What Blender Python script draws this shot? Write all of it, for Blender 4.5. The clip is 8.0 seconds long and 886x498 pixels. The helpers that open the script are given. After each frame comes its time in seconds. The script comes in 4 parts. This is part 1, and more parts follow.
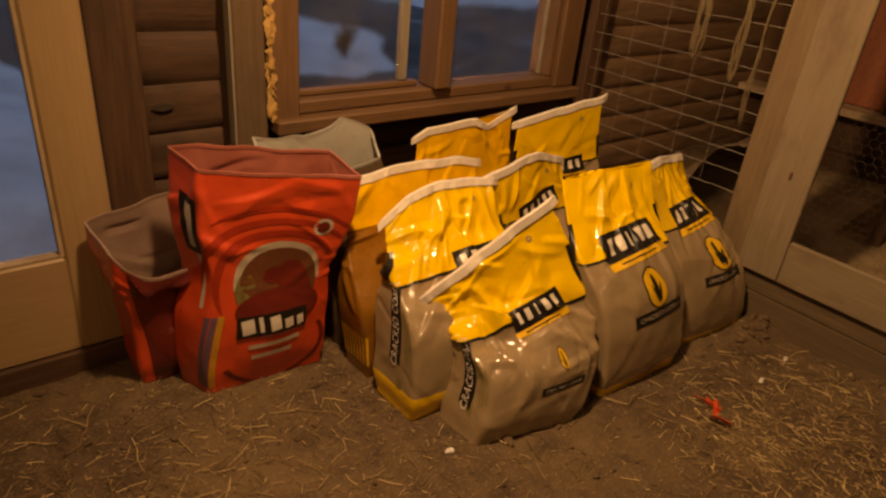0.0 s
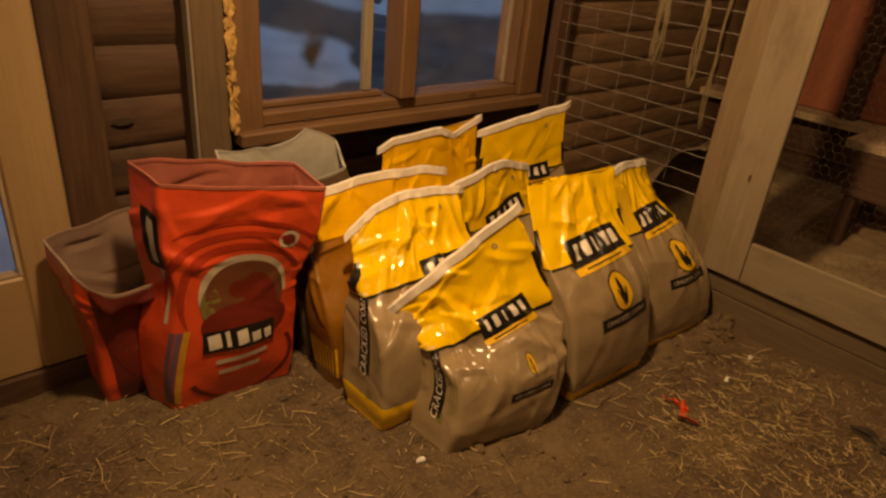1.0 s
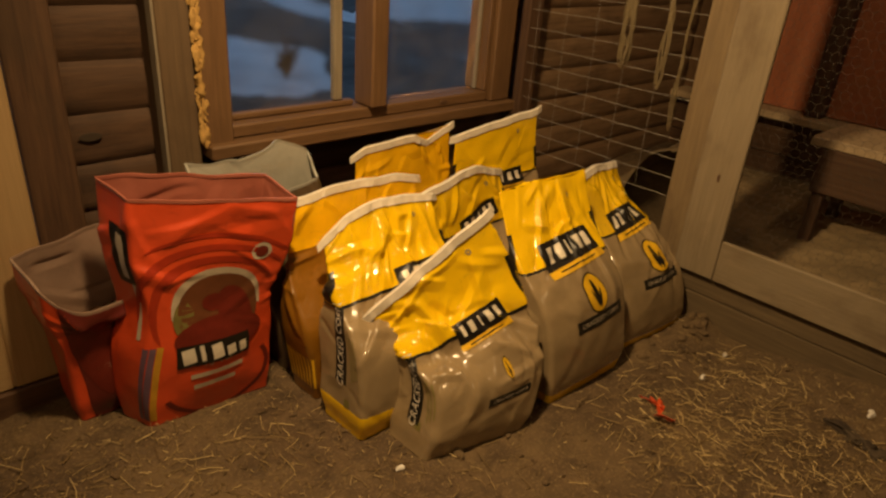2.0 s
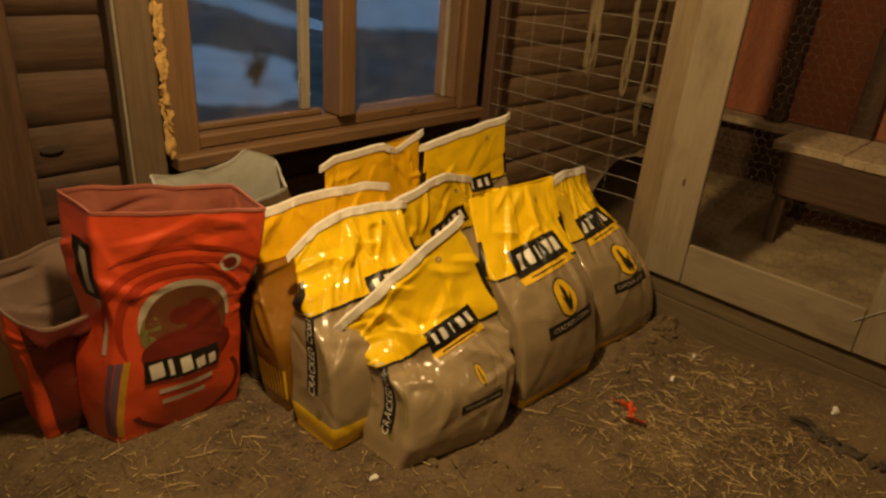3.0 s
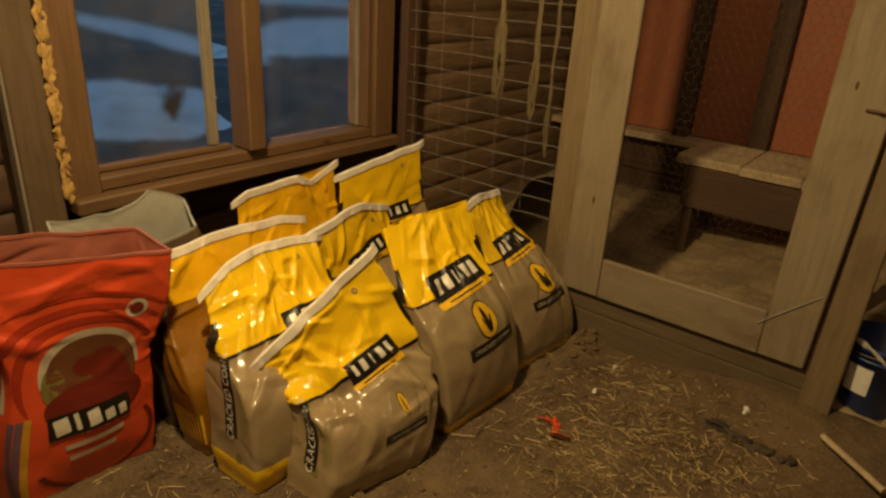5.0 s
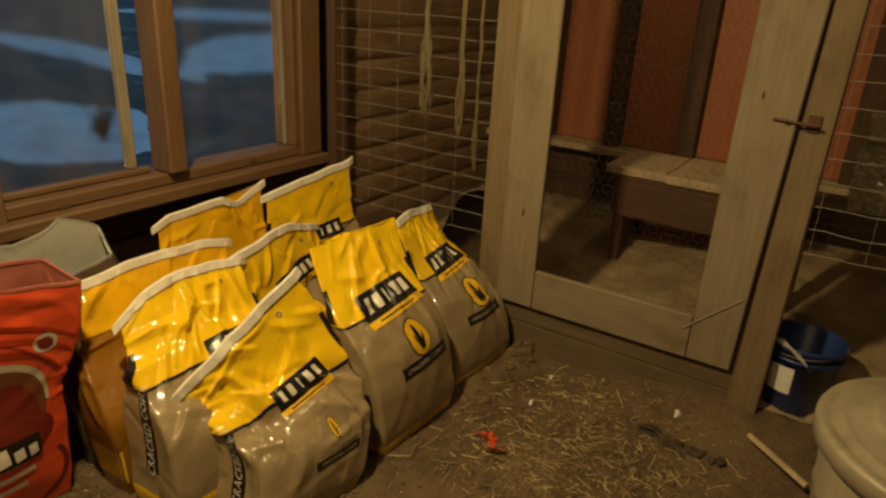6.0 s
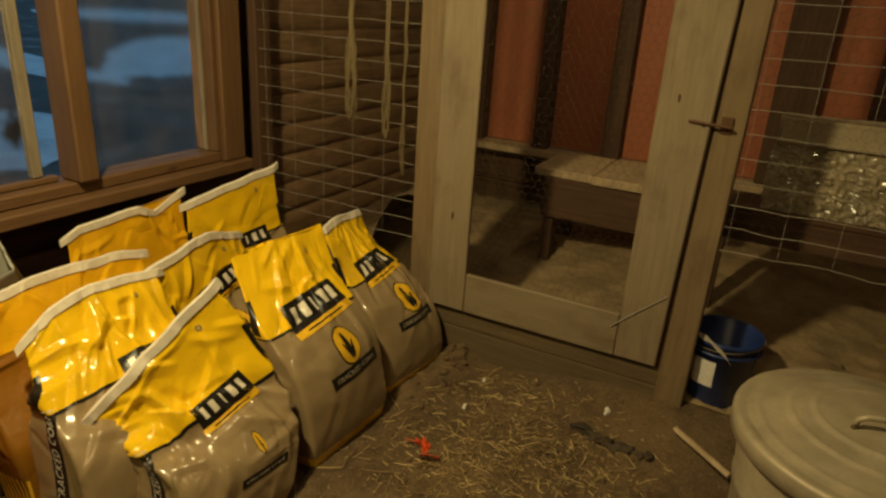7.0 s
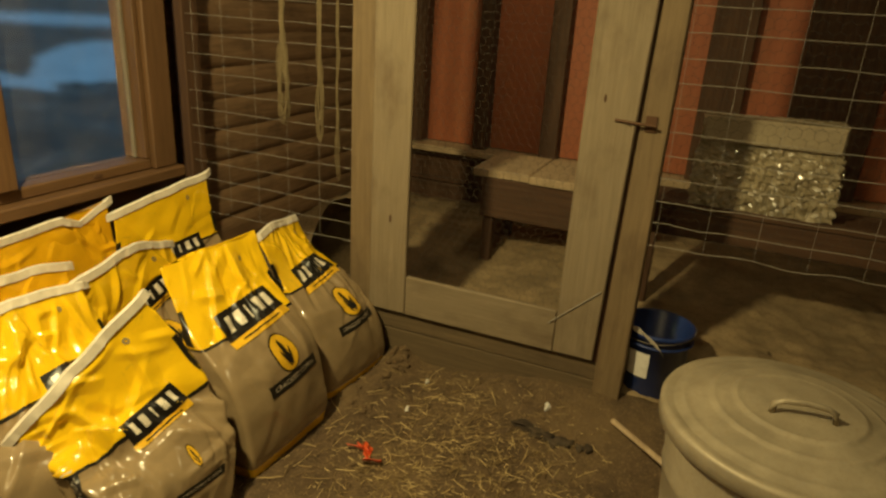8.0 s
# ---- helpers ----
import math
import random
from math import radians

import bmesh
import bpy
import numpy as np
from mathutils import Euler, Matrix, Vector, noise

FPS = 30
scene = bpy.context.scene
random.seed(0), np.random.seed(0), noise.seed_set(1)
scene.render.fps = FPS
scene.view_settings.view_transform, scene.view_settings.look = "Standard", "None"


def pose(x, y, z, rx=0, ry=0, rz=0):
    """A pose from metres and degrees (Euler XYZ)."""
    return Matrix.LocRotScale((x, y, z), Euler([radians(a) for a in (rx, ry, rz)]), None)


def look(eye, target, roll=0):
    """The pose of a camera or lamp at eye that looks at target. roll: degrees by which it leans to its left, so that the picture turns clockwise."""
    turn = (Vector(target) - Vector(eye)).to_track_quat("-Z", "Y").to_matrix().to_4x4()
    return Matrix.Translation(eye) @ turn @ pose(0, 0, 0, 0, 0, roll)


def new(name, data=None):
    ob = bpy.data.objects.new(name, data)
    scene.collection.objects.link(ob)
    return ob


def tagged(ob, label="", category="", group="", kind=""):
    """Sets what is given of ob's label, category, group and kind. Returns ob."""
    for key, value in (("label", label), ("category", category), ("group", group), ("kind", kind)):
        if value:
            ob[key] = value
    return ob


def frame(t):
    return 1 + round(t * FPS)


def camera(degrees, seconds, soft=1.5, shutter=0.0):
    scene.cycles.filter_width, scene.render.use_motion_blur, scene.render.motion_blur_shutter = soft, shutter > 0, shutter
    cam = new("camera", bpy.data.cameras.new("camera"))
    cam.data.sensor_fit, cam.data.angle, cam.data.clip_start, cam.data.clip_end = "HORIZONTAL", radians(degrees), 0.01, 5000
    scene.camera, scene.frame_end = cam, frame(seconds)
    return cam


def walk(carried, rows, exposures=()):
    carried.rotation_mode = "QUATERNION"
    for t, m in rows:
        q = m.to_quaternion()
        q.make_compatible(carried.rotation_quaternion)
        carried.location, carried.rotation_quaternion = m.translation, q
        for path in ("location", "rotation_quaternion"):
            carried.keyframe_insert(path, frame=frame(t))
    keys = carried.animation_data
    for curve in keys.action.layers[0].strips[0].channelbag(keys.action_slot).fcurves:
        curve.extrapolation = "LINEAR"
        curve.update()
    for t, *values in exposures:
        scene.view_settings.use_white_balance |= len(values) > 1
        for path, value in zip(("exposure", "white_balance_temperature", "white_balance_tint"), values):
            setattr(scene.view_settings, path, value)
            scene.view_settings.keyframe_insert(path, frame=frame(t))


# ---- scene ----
cam = camera(68.0, 8.0, soft=2.5)
PATH = [
    (0, (0.197, 0.273, 1.308), (1.361, 1.617, 0.393), 5.8),
    (0.5, (0.209, 0.265, 1.314), (1.4, 1.592, 0.408), 5.6),
    (1, (0.212, 0.255, 1.317), (1.44, 1.56, 0.428), 5.5),
    (1.5, (0.221, 0.244, 1.321), (1.469, 1.536, 0.443), 4.9),
    (3, (0.235, 0.224, 1.328), (1.567, 1.455, 0.485), 4.6),
    (3.5, (0.243, 0.219, 1.333), (1.604, 1.424, 0.498), 4.5),
    (4, (0.251, 0.21, 1.337), (1.646, 1.384, 0.515), 4.3),
    (5.5, (0.301, 0.151, 1.363), (1.822, 1.216, 0.619), 3.2),
    (6, (0.334, 0.128, 1.367), (1.906, 1.128, 0.639), 3.1),
    (6.5, (0.357, 0.119, 1.363), (1.984, 1.038, 0.65), 3.4),
    (7, (0.373, 0.108, 1.368), (2.041, 0.953, 0.658), 3.7),
    (7.5, (0.384, 0.091, 1.372), (2.087, 0.866, 0.667), 3.6),
    (8, (0.389, 0.066, 1.372), (2.125, 0.777, 0.677), 3.6),
]
EXPOSURES = [(0.0, -0.05, 7650, 36), (1.5, 0.0, 7050, 23), (3.5, 0.0, 6500, 10), (5.5, -0.05, 6350, 4), (6.5, -0.1, 6150, -3), (7.0, -0.04, 6100, -5), (7.5, 0.1, 6050, -7), (8.0, 0.38, 6000, -9)]
walk(cam, [(t, look(eye, target, roll)) for t, eye, target, roll in PATH], EXPOSURES)

# ---- light ----
world = bpy.data.worlds.new("dusk")
scene.world = world
world.use_nodes = True
world.node_tree.nodes["Background"].inputs["Color"].default_value = (0.19, 0.35, 0.56, 1)
world.node_tree.nodes["Background"].inputs["Strength"].default_value = 0.5


def point_fill(name, place, watts, colour, radius):
    data = bpy.data.lights.new(name, "POINT")
    data.energy, data.color, data.shadow_soft_size = watts, colour, radius
    ob = new(name, data)
    ob.matrix_world = pose(*place)
    return ob


def reflector_lamp(name, place, target, watts, colour, radius, cone):
    data = bpy.data.lights.new(name, "SPOT")
    data.energy, data.color, data.shadow_soft_size, data.spot_size, data.spot_blend = watts, colour, radius, radians(cone), 1.0
    ob = new(name, data)
    ob.matrix_world = look(place, target)
    return ob


reflector_lamp("clamp_lamp", (0.82, 1.16, 2.15), (1.95, 1.20, 0.3), 172, (1.0, 0.71, 0.335), 0.06, 150)
# Unseen fill added on the left to lift the door, floor and red sacks.
point_fill("left_fill", (-0.15, 0.55, 2.2), 21, (1.0, 0.72, 0.35), 0.05)
# Added rear fill, for glints on the right-hand sacks and an evenly lit bale.
point_fill("rear_fill", (1.9, -0.9, 2.25), 6, (1.0, 0.74, 0.38), 0.05)
# Fill added inside the pen to brighten its logs and red wall.
point_fill("pen_fill", (3.30, 0.85, 2.25), 7, (1.0, 0.76, 0.42), 0.05)


# ---- materials ----
def material(name):
    m = bpy.data.materials.new(name)
    m.use_nodes = True
    return m, m.node_tree.nodes, m.node_tree.links, m.node_tree.nodes["Principled BSDF"]


def coords(n, l, scale=(1, 1, 1), shuffle=True):
    tc = n.new("ShaderNodeTexCoord")
    mp = n.new("ShaderNodeMapping")
    mp.inputs["Scale"].default_value = scale
    l.new(tc.outputs["Object"], mp.inputs["Vector"])
    if shuffle:
        oi = n.new("ShaderNodeObjectInfo")
        mul = n.new("ShaderNodeMath")
        mul.operation, mul.inputs[1].default_value = "MULTIPLY", 37.0
        l.new(oi.outputs["Random"], mul.inputs[0])
        l.new(mul.outputs[0], mp.inputs["Location"])
    return mp.outputs["Vector"]


def noise_tex(n, l, vec, scale, detail=5, rough=0.6, distort=0.0):
    t = n.new("ShaderNodeTexNoise")
    t.inputs["Scale"].default_value, t.inputs["Detail"].default_value = scale, detail
    t.inputs["Roughness"].default_value, t.inputs["Distortion"].default_value = rough, distort
    l.new(vec, t.inputs["Vector"])
    return t.outputs["Fac"]


def ramp(n, l, fac, stops):
    r = n.new("ShaderNodeValToRGB")
    while len(r.color_ramp.elements) < len(stops):
        r.color_ramp.elements.new(0.5)
    for e, (p, c) in zip(r.color_ramp.elements, stops):
        e.position, e.color = p, (*c, 1)
    l.new(fac, r.inputs["Fac"])
    return r.outputs["Color"]


def mix(n, l, fac, a, b, mode="MIX"):
    m = n.new("ShaderNodeMix")
    m.data_type, m.blend_type = "RGBA", mode
    for sock, val in ((m.inputs[0], fac), (m.inputs[6], a), (m.inputs[7], b)):
        if isinstance(val, (int, float)):
            sock.default_value = val
        elif isinstance(val, tuple):
            sock.default_value = (*val, 1)
        else:
            l.new(val, sock)
    return m.outputs[2]


def bump(n, l, bsdf, fac, strength, distance):
    b = n.new("ShaderNodeBump")
    b.inputs["Strength"].default_value, b.inputs["Distance"].default_value = strength, distance
    l.new(fac, b.inputs["Height"])
    l.new(b.outputs["Normal"], bsdf.inputs["Normal"])


def wood(name, dark, light, rough=0.7, stain=(0.05, 0.03, 0.015), stain_amount=0.5, relief=0.6):
    """Sawn wood, the grain along the board's own x."""
    m, n, l, b = material(name)
    grain = noise_tex(n, l, coords(n, l, (1.2, 22, 22)), 3.0, 6, 0.65, 0.6)
    fine = noise_tex(n, l, coords(n, l, (4, 160, 160)), 2.0, 3, 0.6)
    big = noise_tex(n, l, coords(n, l, (3, 5, 5)), 1.6, 5, 0.6)
    col = ramp(n, l, grain, ((0.22, dark), (0.78, light)))
    col = mix(n, l, 0.18, col, ramp(n, l, fine, ((0.3, (0.35, 0.35, 0.35)), (0.7, (1, 1, 1)))), "MULTIPLY")
    spots = ramp(n, l, big, ((0.5, (0, 0, 0)), (0.75, (stain_amount,) * 3)))
    col = mix(n, l, spots, col, stain)
    l.new(col, b.inputs["Base Color"])
    b.inputs["Roughness"].default_value = rough
    bump(n, l, b, mix(n, l, 0.5, grain, fine), relief, 0.004)
    return m


def paint(name, colour, rough=0.5, vary=0.25, scale=9.0, metal=0.0, dirt=(0.08, 0.05, 0.03), dirt_amount=0.35, relief=0.15):
    m, n, l, b = material(name)
    v = coords(n, l)
    big = noise_tex(n, l, v, scale, 6, 0.65)
    fine = noise_tex(n, l, v, scale * 14, 3, 0.6)
    dark = tuple(c * (1 - vary) for c in colour)
    col = ramp(n, l, big, ((0.3, dark), (0.65, colour)))
    col = mix(n, l, ramp(n, l, fine, ((0.52, (0, 0, 0)), (0.75, (dirt_amount,) * 3))), col, dirt)
    l.new(col, b.inputs["Base Color"])
    b.inputs["Roughness"].default_value, b.inputs["Metallic"].default_value = rough, metal
    bump(n, l, b, mix(n, l, 0.6, big, fine), relief, 0.003)
    return m


def film(name, colour, rough=0.2, vary=0.12, relief=0.35, smudge=(0.25, 0.16, 0.04), crinkle=0.05):
    """Printed plastic film: glossy, with small puckers and dusty smudges."""
    m, n, l, b = material(name)
    v = coords(n, l)
    big = noise_tex(n, l, v, 7, 4, 0.6)
    puck = noise_tex(n, l, v, 26, 3, 0.5, 0.8)
    fine = noise_tex(n, l, v, 240, 2, 0.5)
    col = ramp(n, l, big, ((0.35, tuple(c * (1 - vary) for c in colour)), (0.65, colour)))
    col = mix(n, l, ramp(n, l, puck, ((0.62, (0, 0, 0)), (0.8, (0.3,) * 3))), col, smudge)
    l.new(col, b.inputs["Base Color"])
    l.new(ramp(n, l, big, ((0.3, (rough * 0.8,) * 3), (0.75, (rough * 1.8,) * 3))), b.inputs["Roughness"])
    warp = n.new("ShaderNodeTexNoise")
    warp.inputs["Scale"].default_value, warp.inputs["Detail"].default_value = 6.0, 2.0
    l.new(v, warp.inputs["Vector"])
    push = n.new("ShaderNodeVectorMath")
    push.operation = "MULTIPLY_ADD"
    push.inputs[1].default_value = (0.16, 0.16, 0.10)
    l.new(warp.outputs["Color"], push.inputs[0])
    l.new(v, push.inputs[2])
    rid = n.new("ShaderNodeTexNoise")
    rid.noise_type = "RIDGED_MULTIFRACTAL"
    rid.inputs["Scale"].default_value, rid.inputs["Detail"].default_value, rid.inputs["Distortion"].default_value = 5.5, 2.5, 0.5
    l.new(push.outputs[0], rid.inputs["Vector"])
    b.inputs["Coat Weight"].default_value, b.inputs["Coat Roughness"].default_value = 0.6, rough * 0.6
    b1 = n.new("ShaderNodeBump")
    b1.inputs["Strength"].default_value, b1.inputs["Distance"].default_value = crinkle, 0.012
    l.new(rid.outputs["Fac"], b1.inputs["Height"])
    bump(n, l, b, mix(n, l, 0.12, puck, fine), relief, 0.006)
    l.new(b1.outputs["Normal"], n["Bump"].inputs["Normal"])
    return m


def plain(name, colour, rough=0.6, metal=0.0):
    m, n, l, b = material(name)
    v = coords(n, l)
    f = noise_tex(n, l, v, 40, 4, 0.6)
    l.new(ramp(n, l, f, ((0.3, tuple(c * 0.8 for c in colour)), (0.7, colour))), b.inputs["Base Color"])
    b.inputs["Roughness"].default_value, b.inputs["Metallic"].default_value = rough, metal
    return m


# One log wall: M_log toned down, M_penlog lifted, to match its uneven lighting.
M_log = wood("brown_log", (0.045, 0.021, 0.010), (0.115, 0.058, 0.028), 0.75, (0.015, 0.008, 0.004), 0.6)
M_penlog = wood("brightened_log", (0.13, 0.075, 0.038), (0.27, 0.165, 0.088), 0.8, (0.05, 0.028, 0.014), 0.6)
M_dark = wood("dark_board", (0.045, 0.02, 0.01), (0.13, 0.065, 0.03), 0.75)
M_frame = wood("window_wood", (0.105, 0.054, 0.024), (0.185, 0.10, 0.045), 0.55, (0.08, 0.04, 0.015), 0.45)
M_door = wood("door_cream", (0.39, 0.26, 0.125), (0.46, 0.31, 0.155), 0.5, (0.35, 0.2, 0.08), 0.3, 0.15)
M_grey = wood("weathered_board", (0.19, 0.142, 0.085), (0.28, 0.218, 0.138), 0.75, (0.10, 0.062, 0.032), 0.6)
M_post = wood("brown_post", (0.145, 0.098, 0.05), (0.24, 0.168, 0.088), 0.75, (0.06, 0.03, 0.015), 0.5)
M_oldpost = wood("dark_brown_post", (0.085, 0.052, 0.026), (0.155, 0.098, 0.050), 0.75, (0.04, 0.02, 0.01), 0.5)
M_sash = wood("greyed_sash", (0.17, 0.14, 0.10), (0.30, 0.25, 0.18), 0.8)
M_kick = wood("soiled_board", (0.085, 0.058, 0.030), (0.165, 0.115, 0.060), 0.85, (0.045, 0.028, 0.016), 0.7)
M_red = wood("barn_red_board", (0.36, 0.105, 0.045), (0.47, 0.155, 0.068), 0.6, (0.42, 0.22, 0.1), 0.25, 0.2)
M_pale = wood("pale_board", (0.42, 0.30, 0.17), (0.58, 0.44, 0.28), 0.75)
M_wall = paint("old_planking", (0.17, 0.095, 0.045), 0.85)
M_yellow = film("yellow_film", (0.92, 0.575, 0.009), 0.11, 0.14, 0.16, crinkle=0.40)
M_deep_yellow = film("deep_yellow_film", (0.86, 0.47, 0.009), 0.12, 0.2, 0.18, crinkle=0.45)
# Amber film, darkened for the shade the red sack throws on it.
M_amber = film("shaded_amber_film", (0.25, 0.105, 0.008), 0.28, 0.2)
M_tan = film("tan_film", (0.31, 0.225, 0.125), 0.17, 0.20, 0.07, crinkle=0.18)
# Darker copy of the tan film, for the sack shaded by the red one.
M_tan_shaded = film("shaded_tan_film", (0.11, 0.072, 0.04), 0.3, 0.3, 0.2)
M_red_film = film("red_film", (0.70, 0.075, 0.018), 0.36, 0.15, 0.25, (0.2, 0.03, 0.01))
M_darkred = film("dark_red_film", (0.13, 0.012, 0.008), 0.4, 0.2, 0.25, (0.1, 0.02, 0.01))
M_inner = film("pink_red_lining", (0.40, 0.12, 0.08), 0.45, 0.25, 0.2, (0.2, 0.1, 0.07))
M_lining = film("grey_brown_lining", (0.30, 0.20, 0.15), 0.45, 0.3, 0.2, (0.15, 0.09, 0.06))
M_silver = film("grey_lining", (0.34, 0.33, 0.29), 0.32, 0.2, 0.25, (0.2, 0.19, 0.15))
M_black = plain("black_print", (0.012, 0.010, 0.008), 0.36)
M_white = plain("white_print", (0.75, 0.68, 0.56), 0.35)
M_tape = plain("stitched_paper_tape", (0.78, 0.70, 0.58), 0.6)
M_swirl = plain("deep_red_print", (0.40, 0.036, 0.012), 0.38)
M_wine = plain("dark_red_print", (0.16, 0.018, 0.01), 0.4)
M_brown = plain("brown_print", (0.16, 0.055, 0.022), 0.4)
M_olive = plain("olive_print", (0.20, 0.17, 0.05), 0.4)
M_gold = plain("gold_print", (0.62, 0.33, 0.03), 0.4)
M_violet = plain("violet_print", (0.17, 0.10, 0.16), 0.4)
M_cream = plain("cream_print", (0.55, 0.47, 0.36), 0.4)
M_yprint = plain("yellow_print", (0.80, 0.47, 0.02), 0.3)
M_wire = plain("galvanised_wire", (0.40, 0.36, 0.30), 0.6, 0.3)
M_net = plain("dull_netting_wire", (0.07, 0.055, 0.045), 0.7, 0.2)
M_iron = plain("rusty_iron", (0.12, 0.06, 0.03), 0.6, 0.5)
M_steel = plain("worn_steel", (0.38, 0.34, 0.28), 0.45, 0.7)
M_twine = paint("straw_twine", (0.210, 0.158, 0.081), 0.9, 0.3, 60)
M_zinc = paint("dusty_zinc", (0.42, 0.35, 0.24), 0.52, 0.35, 9, 0.22, (0.30, 0.23, 0.14), 0.5, 0.18)
M_blue = paint("blue_plastic", (0.015, 0.035, 0.16), 0.35, 0.3, 12, 0.0, (0.1, 0.08, 0.06), 0.3)
M_foam = paint("yellowed_foam", (0.50, 0.30, 0.09), 0.9, 0.4, 40)
M_straw, n, l, b = material("straw")
geo = n.new("ShaderNodeNewGeometry")
l.new(ramp(n, l, geo.outputs["Random Per Island"], ((0.0, (0.13, 0.082, 0.036)), (0.6, (0.30, 0.205, 0.085)), (1.0, (0.74, 0.56, 0.26)))), b.inputs["Base Color"])
b.inputs["Roughness"].default_value = 0.75
M_orange = plain("orange_plastic_tape", (0.95, 0.13, 0.03), 0.5)
M_grain = paint("kibble", (0.25, 0.13, 0.06), 0.9, 0.6, 60)
M_smudge = plain("grey_print_mark", (0.34, 0.25, 0.12), 0.3)
M_scrap = plain("white_scrap", (0.8, 0.76, 0.7), 0.6)
M_damp = paint("damp_litter", (0.085, 0.060, 0.036), 0.9, 0.5, 40)
M_feather = plain("dark_litter", (0.045, 0.030, 0.018), 0.95)

M_soil, n, l, b = material("packed_soil")
v = coords(n, l, shuffle=False)
big, mid, fine = noise_tex(n, l, v, 2.2, 6, 0.65), noise_tex(n, l, v, 14, 6, 0.7), noise_tex(n, l, v, 120, 4, 0.7)
col = ramp(n, l, mid, ((0.3, (0.055, 0.033, 0.017)), (0.7, (0.155, 0.098, 0.05))))
col = mix(n, l, ramp(n, l, big, ((0.45, (0, 0, 0)), (0.62, (0.75,) * 3))), col, (0.19, 0.125, 0.06))
col = mix(n, l, ramp(n, l, fine, ((0.53, (0, 0, 0)), (0.68, (0.65,) * 3))), col, (0.30, 0.21, 0.10))
l.new(col, b.inputs["Base Color"])
b.inputs["Roughness"].default_value = 0.95
bump(n, l, b, mix(n, l, 0.5, mid, fine), 1.0, 0.018)

M_mud, n, l, b = material("frozen_mud")
f = noise_tex(n, l, coords(n, l, (1, 1, 1), False), 0.9, 6, 0.6, 0.4)
l.new(ramp(n, l, f, ((0.3, (0.05, 0.045, 0.04)), (0.6, (0.13, 0.12, 0.11)), (0.75, (0.4, 0.42, 0.45)))), b.inputs["Base Color"])
b.inputs["Roughness"].default_value = 0.9
bump(n, l, b, f, 0.6, 0.1)
M_snow, n, l, b = material("snow")
f = noise_tex(n, l, coords(n, l, (1, 1, 1), False), 1.6, 6, 0.6, 0.2)
l.new(ramp(n, l, f, ((0.3, (0.5, 0.52, 0.55)), (0.55, (0.82, 0.85, 0.88)))), b.inputs["Base Color"])
b.inputs["Roughness"].default_value = 0.85
bump(n, l, b, f, 0.7, 0.12)

M_glass, n, l, b = material("dusty_glass")
n.remove(b)
clear, shine, film_dust, both, fres = (n.new("ShaderNodeBsdfRefraction"), n.new("ShaderNodeBsdfGlossy"), n.new("ShaderNodeBsdfDiffuse"),
                                       n.new("ShaderNodeMixShader"), n.new("ShaderNodeMixShader"))
shine.inputs["Roughness"].default_value = 0.10
clear.inputs["IOR"].default_value, clear.inputs["Roughness"].default_value = 1.08, 0.20
film_dust.inputs["Color"].default_value = (0.35, 0.32, 0.28, 1)
dust = ramp(n, l, noise_tex(n, l, coords(n, l), 5, 5, 0.6), ((0.35, (0.01,) * 3), (0.75, (0.08,) * 3)))
l.new(dust, both.inputs[0])
l.new(clear.outputs[0], both.inputs[1])
l.new(film_dust.outputs[0], both.inputs[2])
fres.inputs[0].default_value = 0.06
l.new(both.outputs[0], fres.inputs[1])
l.new(shine.outputs[0], fres.inputs[2])
l.new(fres.outputs[0], n["Material Output"].inputs["Surface"])

M_wrap = film("clear_crumpled_wrap", (0.46, 0.38, 0.24), 0.20, 0.55, 1.0, (0.05, 0.035, 0.015), 0.6)
M_bedding = paint("dry_bedding", (0.33, 0.24, 0.13), 0.95, 0.5, 5.0, 0.0, (0.16, 0.11, 0.06), 0.7, 0.8)
M_wrap_top = paint("dusty_card", (0.42, 0.34, 0.22), 0.7)


# ---- building helpers ----
def part(name, bm, mat, parent=None, label="", smooth=False, matrix=None):
    me = bpy.data.meshes.new(name)
    bm.to_mesh(me)
    bm.free()
    return part_mesh(name, me, mat, parent, label, smooth, matrix)


def part_mesh(name, me, mat, parent=None, label="", smooth=False, matrix=None):
    for one in (mat if isinstance(mat, (list, tuple)) else [mat]):
        me.materials.append(one)
    if smooth:
        me.polygons.foreach_set("use_smooth", [True] * len(me.polygons))
    ob = new(name, me)
    if matrix is not None:
        ob.matrix_basis = matrix
    if parent is not None:
        ob.parent = parent
    if label:
        tagged(ob, label)
    return ob


def thing(name, label, category, group="", kind="", place=(0, 0, 0)):
    ob = new(name)
    ob.empty_display_size = 0.05
    return tagged(ob, label, category, group, kind)


def box_bm(sx, sy, sz, bevel=0.003, cuts=0):
    bm = bmesh.new()
    bmesh.ops.create_cube(bm, size=1.0)
    bmesh.ops.scale(bm, vec=(sx, sy, sz), verts=bm.verts)
    if bevel:
        bmesh.ops.bevel(bm, geom=bm.edges[:], offset=min(bevel, sx / 3, sy / 3, sz / 3), segments=1, affect="EDGES")
    return bm


TURNS = {"x": Matrix.Identity(3), "y": Matrix(((0, 0, 1), (1, 0, 0), (0, 1, 0))), "z": Matrix(((0, 1, 0), (0, 0, 1), (1, 0, 0)))}


